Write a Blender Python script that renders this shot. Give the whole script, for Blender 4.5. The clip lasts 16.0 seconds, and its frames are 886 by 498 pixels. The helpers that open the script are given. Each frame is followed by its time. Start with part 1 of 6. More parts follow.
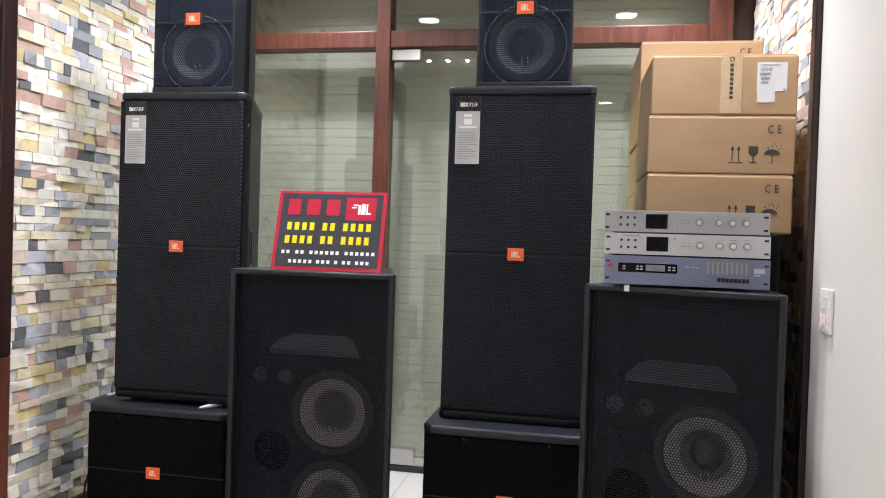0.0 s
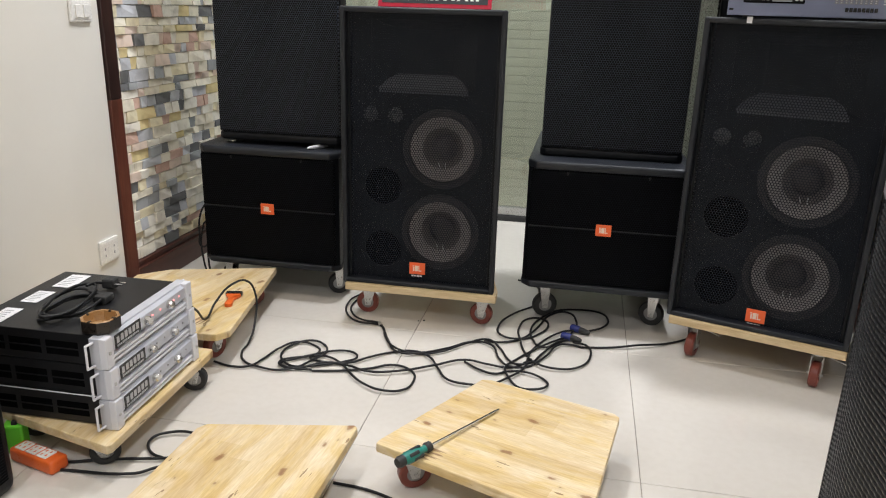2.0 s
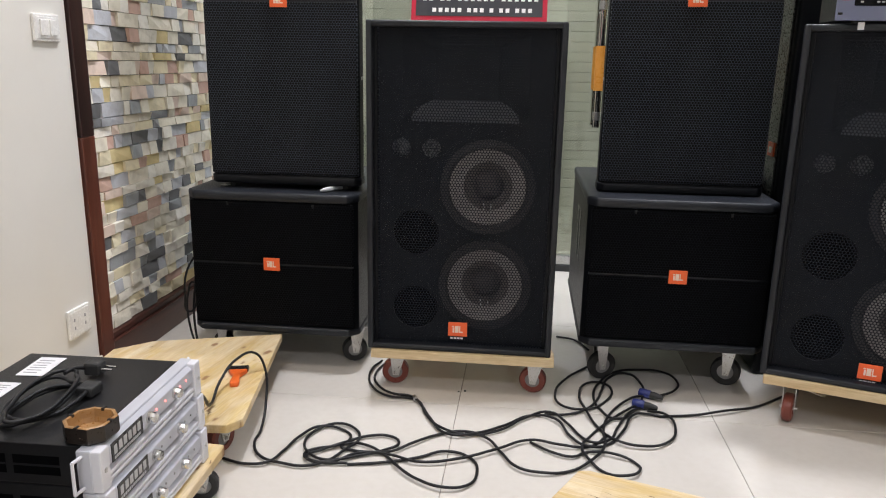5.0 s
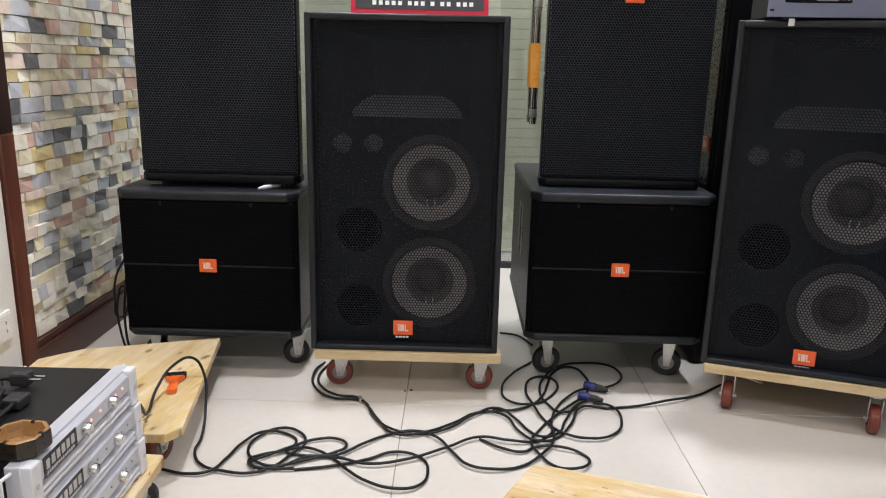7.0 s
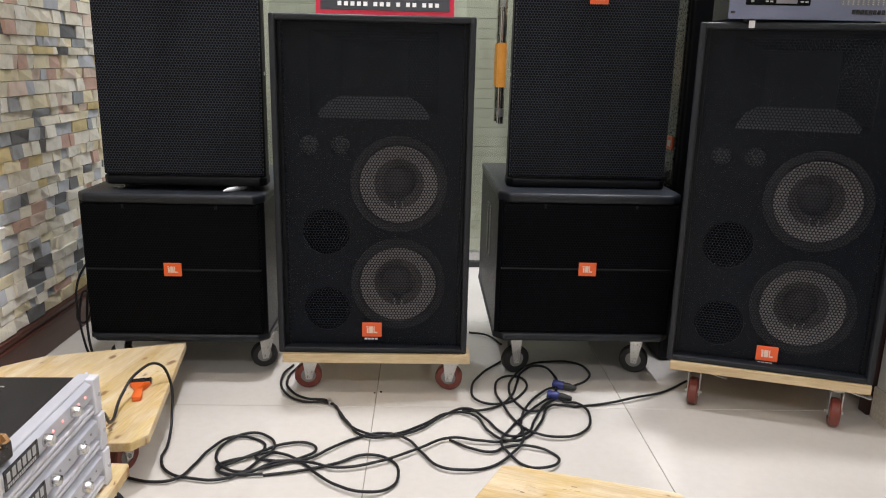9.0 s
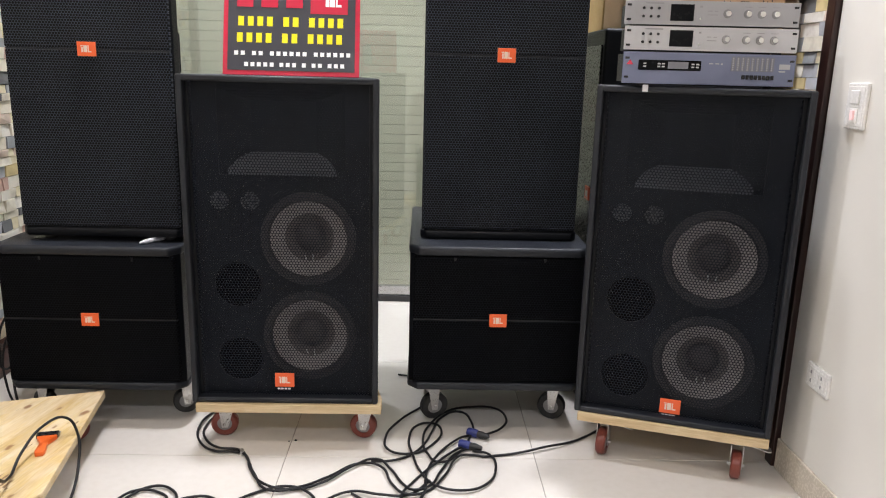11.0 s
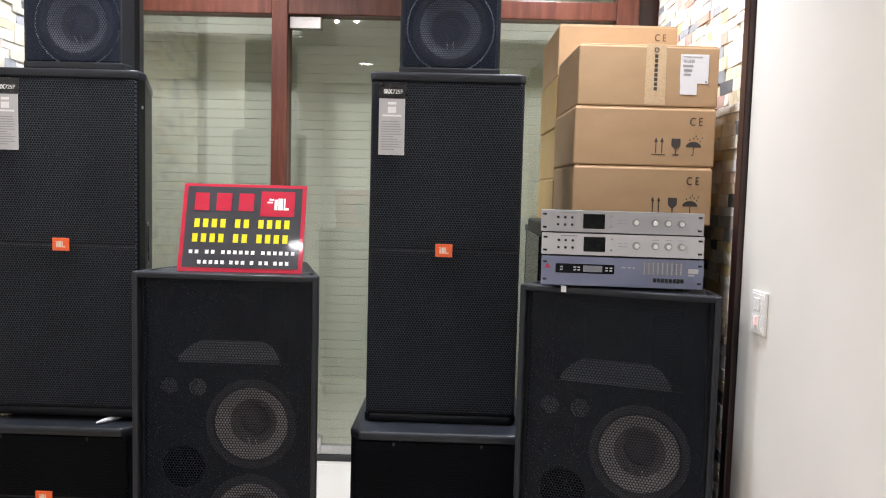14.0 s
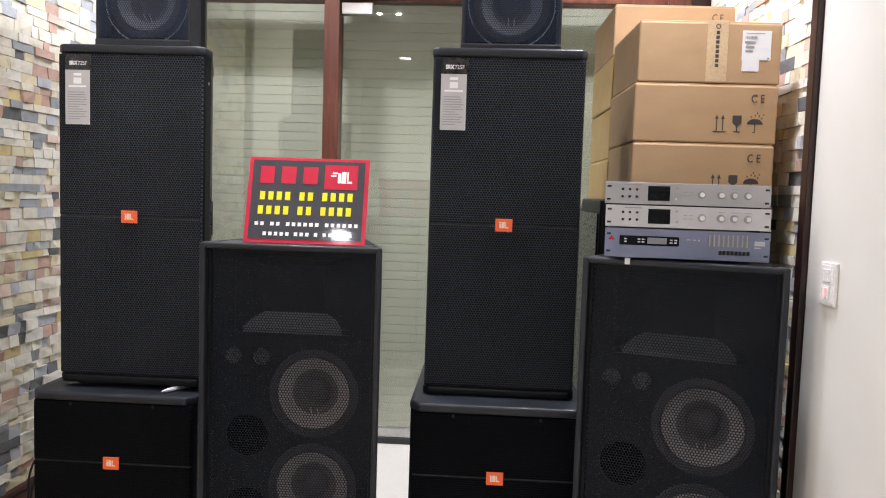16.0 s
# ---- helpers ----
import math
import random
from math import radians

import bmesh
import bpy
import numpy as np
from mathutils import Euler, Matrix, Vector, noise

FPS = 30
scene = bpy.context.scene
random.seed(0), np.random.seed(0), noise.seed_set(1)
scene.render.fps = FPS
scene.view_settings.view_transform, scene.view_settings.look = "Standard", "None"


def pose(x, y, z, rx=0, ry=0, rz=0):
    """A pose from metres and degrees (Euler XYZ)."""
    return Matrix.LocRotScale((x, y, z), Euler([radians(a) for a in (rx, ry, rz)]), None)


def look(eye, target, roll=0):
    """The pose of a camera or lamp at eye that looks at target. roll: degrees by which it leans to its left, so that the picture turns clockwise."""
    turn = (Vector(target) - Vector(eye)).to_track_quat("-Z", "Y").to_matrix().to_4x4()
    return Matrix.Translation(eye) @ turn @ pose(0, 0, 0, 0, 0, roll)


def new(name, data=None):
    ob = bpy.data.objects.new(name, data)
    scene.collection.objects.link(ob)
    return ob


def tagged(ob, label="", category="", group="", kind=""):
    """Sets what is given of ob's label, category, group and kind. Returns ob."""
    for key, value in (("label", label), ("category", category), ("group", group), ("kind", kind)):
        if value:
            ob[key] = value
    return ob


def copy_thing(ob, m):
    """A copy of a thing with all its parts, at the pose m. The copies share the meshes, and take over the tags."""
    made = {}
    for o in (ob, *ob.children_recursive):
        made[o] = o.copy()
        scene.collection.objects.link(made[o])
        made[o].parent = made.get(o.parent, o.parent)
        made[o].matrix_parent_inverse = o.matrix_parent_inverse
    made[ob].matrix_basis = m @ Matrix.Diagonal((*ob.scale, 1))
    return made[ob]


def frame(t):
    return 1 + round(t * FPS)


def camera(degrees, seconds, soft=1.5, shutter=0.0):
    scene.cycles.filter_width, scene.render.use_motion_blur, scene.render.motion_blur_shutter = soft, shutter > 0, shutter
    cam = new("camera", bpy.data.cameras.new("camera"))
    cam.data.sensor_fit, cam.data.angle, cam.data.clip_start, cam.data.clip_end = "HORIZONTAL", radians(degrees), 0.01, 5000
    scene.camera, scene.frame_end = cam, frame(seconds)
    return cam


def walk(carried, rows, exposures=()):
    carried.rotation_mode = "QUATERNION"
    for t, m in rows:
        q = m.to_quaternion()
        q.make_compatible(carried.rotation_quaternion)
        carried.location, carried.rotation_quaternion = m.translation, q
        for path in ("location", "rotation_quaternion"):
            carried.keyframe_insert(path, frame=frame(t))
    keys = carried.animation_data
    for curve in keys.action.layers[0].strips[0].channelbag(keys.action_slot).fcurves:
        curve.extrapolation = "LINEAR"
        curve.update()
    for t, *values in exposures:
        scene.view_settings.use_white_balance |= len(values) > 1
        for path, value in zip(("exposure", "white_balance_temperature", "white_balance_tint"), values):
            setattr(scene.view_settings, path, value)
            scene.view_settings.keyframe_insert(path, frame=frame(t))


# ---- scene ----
cam = camera(61.5, 16.0, soft=1.1)
PATH = [
    (0, (0.035, -0.016, 1.337), (-0.341, 1.948, 1.305), 1.8),
    (0.5, (-0.074, -0.046, 1.335), (-0.478, 1.911, 1.255), 1.6),
    (1, (-0.178, -0.091, 1.305), (-0.577, 1.856, 1.084), 1.5),
    (1.5, (-0.256, -0.16, 1.255), (-0.631, 1.747, 0.785), 1.5),
    (2, (-0.321, -0.21, 1.21), (-0.662, 1.661, 0.59), 1.7),
    (2.5, (-0.357, -0.163, 1.198), (-0.689, 1.699, 0.547), 1.7),
    (3, (-0.462, 0.037, 1.165), (-0.787, 1.923, 0.582), 1.8),
    (5.3, (-0.742, 0.184, 1.076), (-0.907, 2.117, 0.589), 1.1),
    (5.5, (-0.757, 0.191, 1.071), (-0.891, 2.126, 0.586), 1.2),
    (6, (-0.769, 0.193, 1.073), (-0.85, 2.132, 0.587), 1.4),
    (6.5, (-0.768, 0.197, 1.063), (-0.817, 2.138, 0.583), 1.3),
    (7, (-0.758, 0.2, 1.066), (-0.784, 2.14, 0.581), 1.3),
    (7.5, (-0.76, 0.202, 1.069), (-0.758, 2.141, 0.58), 1.3),
    (8, (-0.766, 0.206, 1.064), (-0.734, 2.145, 0.576), 1.4),
    (10.5, (-0.624, 0.201, 1.157), (-0.558, 2.138, 0.664), 1.3),
    (11, (-0.474, 0.191, 1.232), (-0.414, 2.134, 0.765), 1.5),
    (11.5, (-0.353, 0.114, 1.392), (-0.329, 2.062, 0.939), 1.5),
    (12, (-0.281, 0.025, 1.434), (-0.284, 1.979, 1.007), 1.5),
    (12.5, (-0.238, 0.058, 1.429), (-0.277, 2.021, 1.052), 1.5),
    (13, (-0.23, 0.149, 1.477), (-0.278, 2.125, 1.169), 1.6),
    (13.5, (-0.207, 0.148, 1.492), (-0.257, 2.139, 1.307), 1.6),
    (14, (-0.167, 0.098, 1.476), (-0.203, 2.093, 1.329), 1.5),
    (14.5, (-0.114, 0.055, 1.459), (-0.096, 2.049, 1.315), 1.4),
    (15, (-0.124, 0.078, 1.463), (-0.076, 2.072, 1.322), 1.5),
    (15.5, (-0.207, 0.082, 1.423), (-0.21, 2.077, 1.28), 1.6),
    (16, (-0.274, 0.067, 1.381), (-0.385, 2.059, 1.236), 1.8),
]
walk(cam, [(t, look(eye, target, roll)) for t, eye, target, roll in PATH],
     [(0, -0.02, 6150, 17), (1.0, 0.0, 6200, 16), (1.5, -0.05, 6350, 14), (2.0, -0.17, 6450, 13), (3.0, -0.19, 6400, 14), (5.5, -0.13, 6330, 16), (8.0, -0.10, 6380, 16), (10.5, -0.03, 6400, 16),
      (11.0, 0.14, 6360, 17), (11.5, 0.21, 6330, 19), (12.5, 0.24, 6270, 20), (13.0, 0.21, 6250, 20), (14.0, 0.09, 6250, 17), (15.0, 0.06, 6250, 16), (16.0, 0.08, 6300, 19)])

# ---- light of the place ----
world = bpy.data.worlds.new("world")
scene.world = world
world.use_nodes = True
world.node_tree.nodes["Background"].inputs[0].default_value = (0.5, 0.55, 0.6, 1)
world.node_tree.nodes["Background"].inputs[1].default_value = 0.02

XL, XR, YB, YN, ZC = -2.11, 0.70, 4.10, -2.6, 3.0      # side walls, window wall, near wall, ceiling
# last two are unseen lamps, added to brighten the stone walls and shutter
DOWNLIGHTS = [(-1.20, 2.62), (0.27, 2.62), (-1.30, -0.85), (0.20, -0.85), (-1.45, 3.62), (0.30, 3.62)]
LAMP_WATTS = 27.0


# ---- materials ----
def mat(name):
    m = bpy.data.materials.new(name)
    m.use_nodes = True
    nt = m.node_tree
    return m, nt, nt.nodes["Principled BSDF"]


def nd(nt, kind, **kw):
    n = nt.nodes.new(kind)
    for k, v in kw.items():
        if k == "operation":
            n.operation = v
        elif k == "data_type":
            n.data_type = v
        elif k == "blend_type":
            n.blend_type = v
        else:
            n.inputs[k.replace("_", " ")].default_value = v
    return n


def coords(nt, scale=(1, 1, 1)):
    tc = nt.nodes.new("ShaderNodeTexCoord")
    mp = nt.nodes.new("ShaderNodeMapping")
    mp.inputs["Scale"].default_value = scale
    nt.links.new(tc.outputs["Object"], mp.inputs["Vector"])
    return mp.outputs[0]


def ramp(nt, fac, stops, constant=False):
    r = nt.nodes.new("ShaderNodeValToRGB")
    if constant:
        r.color_ramp.interpolation = "CONSTANT"
    els = r.color_ramp.elements
    while len(els) < len(stops):
        els.new(0.5)
    for e, (p, c) in zip(els, stops):
        e.position, e.color = p, (*c, 1)
    nt.links.new(fac, r.inputs[0])
    return r.outputs[0]


def surface(name, c0, c1, rough=0.5, metal=0.0, spec=0.5, scale=8.0, fine=120.0, bump=0.1, stretch=(1, 1, 1), spread=0.12, coat=0.0, dist=0.002):
    """A plain surface with cloudy colour, uneven gloss and fine relief."""
    m, nt, b = mat(name)
    v = coords(nt, stretch)
    n1, n2 = nd(nt, "ShaderNodeTexNoise", Scale=scale, Detail=5.0), nd(nt, "ShaderNodeTexNoise", Scale=fine, Detail=3.0)
    nt.links.new(v, n1.inputs["Vector"])
    nt.links.new(v, n2.inputs["Vector"])
    col = ramp(nt, n1.outputs[0], [(0.3, c0), (0.7, c1)])
    nt.links.new(col, b.inputs["Base Color"])
    rr = nd(nt, "ShaderNodeMapRange", From_Min=0.3, From_Max=0.7, To_Min=max(rough - spread, 0.02), To_Max=min(rough + spread, 1))
    nt.links.new(n2.outputs[0], rr.inputs[0])
    nt.links.new(rr.outputs[0], b.inputs["Roughness"])
    bp = nd(nt, "ShaderNodeBump", Strength=bump, Distance=dist)
    nt.links.new(n2.outputs[0], bp.inputs["Height"])
    nt.links.new(bp.outputs[0], b.inputs["Normal"])
    b.inputs["Metallic"].default_value = metal
    b.inputs["Coat Weight"].default_value = coat
    b.inputs["Specular IOR Level"].default_value = spec
    return m


def hex_hole(nt, pitch, radius):
    """1 inside the round holes of a sheet punched in staggered rows, in the object's x and z."""
    tc = nt.nodes.new("ShaderNodeTexCoord")
    sep = nt.nodes.new("ShaderNodeSeparateXYZ")
    nt.links.new(tc.outputs["Object"], sep.inputs[0])
    cmb = nt.nodes.new("ShaderNodeCombineXYZ")
    nt.links.new(sep.outputs["X"], cmb.inputs["X"])
    nt.links.new(sep.outputs["Z"], cmb.inputs["Y"])
    sc = nd(nt, "ShaderNodeVectorMath", operation="SCALE", Scale=1.0 / pitch)
    nt.links.new(cmb.outputs[0], sc.inputs[0])
    lens = []
    for off in ((0, 0, 0), (0.5, 0.866, 0)):
        ad = nd(nt, "ShaderNodeVectorMath", operation="ADD")
        ad.inputs[1].default_value = off
        nt.links.new(sc.outputs[0], ad.inputs[0])
        wr = nd(nt, "ShaderNodeVectorMath", operation="WRAP")
        wr.inputs[1].default_value, wr.inputs[2].default_value = (0.5, 0.866, 1), (-0.5, -0.866, -1)
        nt.links.new(ad.outputs[0], wr.inputs[0])
        ln = nd(nt, "ShaderNodeVectorMath", operation="LENGTH")
        nt.links.new(wr.outputs[0], ln.inputs[0])
        lens.append(ln.outputs["Value"])
    mn = nd(nt, "ShaderNodeMath", operation="MINIMUM")
    nt.links.new(lens[0], mn.inputs[0])
    nt.links.new(lens[1], mn.inputs[1])
    st = nd(nt, "ShaderNodeMapRange", From_Min=radius + 0.04, From_Max=radius - 0.04, To_Min=0.0, To_Max=1.0)
    nt.links.new(mn.outputs[0], st.inputs[0])
    return st.outputs[0]


def grille(name, pitch, radius, open_holes, tone=0.02, rough=0.45, spec=0.26):
    """Black powder-coated punched steel; the holes are open or backed with black foam."""
    m, nt, b = mat(name)
    hole = hex_hole(nt, pitch, radius)
    n1 = nd(nt, "ShaderNodeTexNoise", Scale=5.0, Detail=4.0)
    nt.links.new(coords(nt), n1.inputs["Vector"])
    col = ramp(nt, n1.outputs[0], [(0.3, (tone * 0.56, tone * 0.80, tone * 1.42)), (0.7, (tone * 0.82, tone * 1.17, tone * 2.05))])
    b.inputs["Roughness"].default_value = rough
    b.inputs["Specular IOR Level"].default_value = spec
    if open_holes:
        nt.links.new(col, b.inputs["Base Color"])
        tr = nt.nodes.new("ShaderNodeBsdfTransparent")
        mx = nt.nodes.new("ShaderNodeMixShader")
        nt.links.new(hole, mx.inputs[0])
        nt.links.new(b.outputs[0], mx.inputs[1])
        nt.links.new(tr.outputs[0], mx.inputs[2])
        nt.links.new(mx.outputs[0], nt.nodes["Material Output"].inputs["Surface"])
    else:
        mc = nd(nt, "ShaderNodeMix", data_type="RGBA")
        nt.links.new(hole, mc.inputs[0])
        nt.links.new(col, mc.inputs[6])
        mc.inputs[7].default_value = (0.0006, 0.0006, 0.0008, 1)
        nt.links.new(mc.outputs[2], b.inputs["Base Color"])
        rr = nd(nt, "ShaderNodeMapRange", To_Min=rough, To_Max=0.95)
        nt.links.new(hole, rr.inputs[0])
        nt.links.new(rr.outputs[0], b.inputs["Roughness"])
        bp = nd(nt, "ShaderNodeBump", Strength=0.9, Distance=0.002)
        bp.invert = True
        nt.links.new(hole, bp.inputs["Height"])
        nt.links.new(bp.outputs[0], b.inputs["Normal"])
    return m


def wood(name, c0, c1, c2, rough=0.55, knots=True, along=0):
    """Pale or dark wood: long grain, growth bands and a few knots."""
    m, nt, b = mat(name)
    st = [9.0, 9.0, 9.0]
    st[along] = 0.9
    v = coords(nt, tuple(st))
    n1 = nd(nt, "ShaderNodeTexNoise", Scale=3.0, Detail=6.0, Distortion=0.6)
    n2 = nd(nt, "ShaderNodeTexNoise", Scale=26.0, Detail=4.0)
    for n in (n1, n2):
        nt.links.new(v, n.inputs["Vector"])
    col = ramp(nt, n1.outputs[0], [(0.28, c0), (0.5, c1), (0.72, c2)])
    fine = nd(nt, "ShaderNodeMix", data_type="RGBA", blend_type="MULTIPLY")
    fine.inputs[0].default_value = 0.55
    nt.links.new(col, fine.inputs[6])
    nt.links.new(ramp(nt, n2.outputs[0], [(0.3, (0.72, 0.66, 0.56)), (0.65, (1, 1, 1))]), fine.inputs[7])
    out = fine.outputs[2]
    if knots:
        sx = nt.nodes.new("ShaderNodeSeparateXYZ")
        nt.links.new(coords(nt, (3.1, 17.0, 1)), sx.inputs[0])
        fl = nd(nt, "ShaderNodeMath", operation="FLOOR")
        nt.links.new(sx.outputs["Y"], fl.inputs[0])
        shift = nt.nodes.new("ShaderNodeTexWhiteNoise")
        shift.noise_dimensions = "1D"
        nt.links.new(fl.outputs[0], shift.inputs["W"])
        run = nd(nt, "ShaderNodeMath", operation="MULTIPLY_ADD")
        run.inputs[1].default_value = 5.0
        nt.links.new(shift.outputs["Value"], run.inputs[0])
        nt.links.new(sx.outputs["X"], run.inputs[2])
        cell = nd(nt, "ShaderNodeMath", operation="FLOOR")
        nt.links.new(run.outputs[0], cell.inputs[0])
        stave = nt.nodes.new("ShaderNodeCombineXYZ")
        nt.links.new(cell.outputs[0], stave.inputs["X"])
        nt.links.new(fl.outputs[0], stave.inputs["Y"])
        wn = nt.nodes.new("ShaderNodeTexWhiteNoise")
        wn.noise_dimensions = "2D"
        nt.links.new(stave.outputs[0], wn.inputs["Vector"])
        pl = nd(nt, "ShaderNodeMix", data_type="RGBA", blend_type="MULTIPLY")
        pl.inputs[0].default_value = 1.0
        nt.links.new(out, pl.inputs[6])
        nt.links.new(ramp(nt, wn.outputs["Value"], [(0.0, (0.90, 0.85, 0.72)), (0.35, (0.98, 0.96, 0.92)), (1.0, (1.04, 1.05, 1.08))]), pl.inputs[7])
        out = pl.outputs[2]
        bl = nd(nt, "ShaderNodeTexNoise", Scale=1.0, Detail=3.0, Distortion=1.5)
        vb = [16.0, 16.0, 16.0]
        vb[along] = 4.5
        nt.links.new(coords(nt, tuple(vb)), bl.inputs["Vector"])
        bm_mix = nd(nt, "ShaderNodeMix", data_type="RGBA", blend_type="MULTIPLY")
        bm_mix.inputs[0].default_value = 1.0
        nt.links.new(out, bm_mix.inputs[6])
        nt.links.new(ramp(nt, bl.outputs[0], [(0.36, (0.97, 0.90, 0.68)), (0.50, (1.0, 0.98, 0.94)), (0.64, (1.04, 1.06, 1.14))]), bm_mix.inputs[7])
        out = bm_mix.outputs[2]
        v2 = [14.0, 14.0, 14.0]
        v2[along] = 8.0
        vo = nd(nt, "ShaderNodeTexVoronoi", Scale=1.0, Randomness=1.0)
        vo.voronoi_dimensions = "2D"
        nt.links.new(coords(nt, tuple(v2)), vo.inputs["Vector"])
        wob = nd(nt, "ShaderNodeTexNoise", Scale=24.0, Detail=4.0)
        nt.links.new(coords(nt), wob.inputs["Vector"])
        ad = nd(nt, "ShaderNodeMath", operation="MULTIPLY_ADD")
        ad.inputs[1].default_value, ad.inputs[2].default_value = 0.34, -0.19
        nt.links.new(wob.outputs[0], ad.inputs[0])
        sm = nd(nt, "ShaderNodeMath", operation="ADD")
        few = nd(nt, "ShaderNodeMath", operation="MULTIPLY_ADD")
        few.inputs[1].default_value = 0.30
        sc = nt.nodes.new("ShaderNodeSeparateColor")
        nt.links.new(vo.outputs["Color"], sc.inputs[0])
        nt.links.new(sc.outputs[0], few.inputs[0])
        nt.links.new(ad.outputs[0], few.inputs[2])
        nt.links.new(vo.outputs["Distance"], sm.inputs[0])
        nt.links.new(few.outputs[0], sm.inputs[1])
        kn = nd(nt, "ShaderNodeMix", data_type="RGBA")
        nt.links.new(ramp(nt, sm.outputs[0], [(0.065, (0.95, 0.95, 0.95)), (0.112, (0.74, 0.74, 0.74)), (0.145, (0.20, 0.20, 0.20)), (0.23, (0, 0, 0))]), kn.inputs[0])
        nt.links.new(out, kn.inputs[6])
        kn.inputs[7].default_value = (c0[0] * 0.42, c0[1] * 0.27, c0[2] * 0.18, 1)
        out = kn.outputs[2]
        cs = [62.0, 62.0, 62.0]
        cs[along] = 11.0
        n3 = nd(nt, "ShaderNodeTexNoise", Scale=1.0, Detail=2.0, Distortion=1.2)
        nt.links.new(coords(nt, tuple(cs)), n3.inputs["Vector"])
        n4 = nd(nt, "ShaderNodeTexNoise", Scale=9.0, Detail=2.0)
        nt.links.new(coords(nt), n4.inputs["Vector"])
        mu = nd(nt, "ShaderNodeMath", operation="MULTIPLY")
        nt.links.new(n3.outputs[0], mu.inputs[0])
        nt.links.new(n4.outputs[0], mu.inputs[1])
        ck = nd(nt, "ShaderNodeMix", data_type="RGBA")
        nt.links.new(ramp(nt, mu.outputs[0], [(0.408, (0, 0, 0)), (0.430, (0.80, 0.80, 0.80))]), ck.inputs[0])
        nt.links.new(out, ck.inputs[6])
        ck.inputs[7].default_value = (c0[0] * 0.28, c0[1] * 0.17, c0[2] * 0.10, 1)
        out = ck.outputs[2]
    nt.links.new(out, b.inputs["Base Color"])
    b.inputs["Roughness"].default_value = rough
    bp = nd(nt, "ShaderNodeBump", Strength=0.15, Distance=0.002)
    nt.links.new(n2.outputs[0], bp.inputs["Height"])
    nt.links.new(bp.outputs[0], b.inputs["Normal"])
    return m


def stone_mat(name, per_island):
    """Split ledge stone: cream, grey, blue-grey, ochre and rose pieces, one tone a piece."""
    m, nt, b = mat(name)
    if per_island:
        r = nt.nodes.new("ShaderNodeNewGeometry").outputs["Random Per Island"]
    else:
        r = nt.nodes.new("ShaderNodeObjectInfo").outputs["Random"]
    tones = [(0.0, (0.790, 0.736, 0.607)), (0.22, (0.828, 0.791, 0.704)), (0.40, (0.772, 0.690, 0.484)), (0.52, (0.809, 0.764, 0.660)), (0.63, (0.344, 0.359, 0.370)),
             (0.70, (0.158, 0.161, 0.163)), (0.755, (0.707, 0.580, 0.299)), (0.81, (0.577, 0.386, 0.308)), (0.87, (0.512, 0.524, 0.554)), (0.94, (0.707, 0.570, 0.475))]
    col = ramp(nt, r, tones, constant=True)
    v = coords(nt)
    n1, n2 = nd(nt, "ShaderNodeTexNoise", Scale=22.0, Detail=6.0), nd(nt, "ShaderNodeTexNoise", Scale=90.0, Detail=5.0)
    tc = nt.nodes.new("ShaderNodeNewGeometry")
    for n in (n1, n2):
        nt.links.new(tc.outputs["Position"], n.inputs["Vector"])
    mx = nd(nt, "ShaderNodeMix", data_type="RGBA", blend_type="MULTIPLY")
    mx.inputs[0].default_value = 0.75
    nt.links.new(col, mx.inputs[6])
    nt.links.new(ramp(nt, n1.outputs[0], [(0.28, (0.82, 0.80, 0.77)), (0.52, (1.09, 1.09, 1.09))]), mx.inputs[7])
    nt.links.new(mx.outputs[2], b.inputs["Base Color"])
    b.inputs["Roughness"].default_value = 0.8
    bp = nd(nt, "ShaderNodeBump", Strength=0.6, Distance=0.006)
    nt.links.new(n1.outputs[0], bp.inputs["Height"])
    bp2 = nd(nt, "ShaderNodeBump", Strength=0.35, Distance=0.002)
    nt.links.new(n2.outputs[0], bp2.inputs["Height"])
    nt.links.new(bp.outputs[0], bp2.inputs["Normal"])
    nt.links.new(bp2.outputs[0], b.inputs["Normal"])
    return m


def tile_mat():
    m, nt, b = mat("cream porcelain tile")
    g = nt.nodes.new("ShaderNodeNewGeometry")
    n1 = nd(nt, "ShaderNodeTexNoise", Scale=1.6, Detail=6.0, Distortion=0.8)
    n2 = nd(nt, "ShaderNodeTexNoise", Scale=40.0, Detail=4.0)
    for n in (n1, n2):
        nt.links.new(g.outputs["Position"], n.inputs["Vector"])
    col = ramp(nt, n1.outputs[0], [(0.3, (0.655, 0.615, 0.555)), (0.7, (0.695, 0.655, 0.595))])
    mx = nd(nt, "ShaderNodeMix", data_type="RGBA", blend_type="MULTIPLY")
    mx.inputs[0].default_value = 0.35
    nt.links.new(col, mx.inputs[6])
    nt.links.new(ramp(nt, n2.outputs[0], [(0.35, (0.93, 0.92, 0.9)), (0.6, (1, 1, 1))]), mx.inputs[7])
    nt.links.new(mx.outputs[2], b.inputs["Base Color"])
    rr = nd(nt, "ShaderNodeMapRange", From_Min=0.3, From_Max=0.7, To_Min=0.10, To_Max=0.24)
    nt.links.new(n1.outputs[0], rr.inputs[0])
    nt.links.new(rr.outputs[0], b.inputs["Roughness"])
    return m


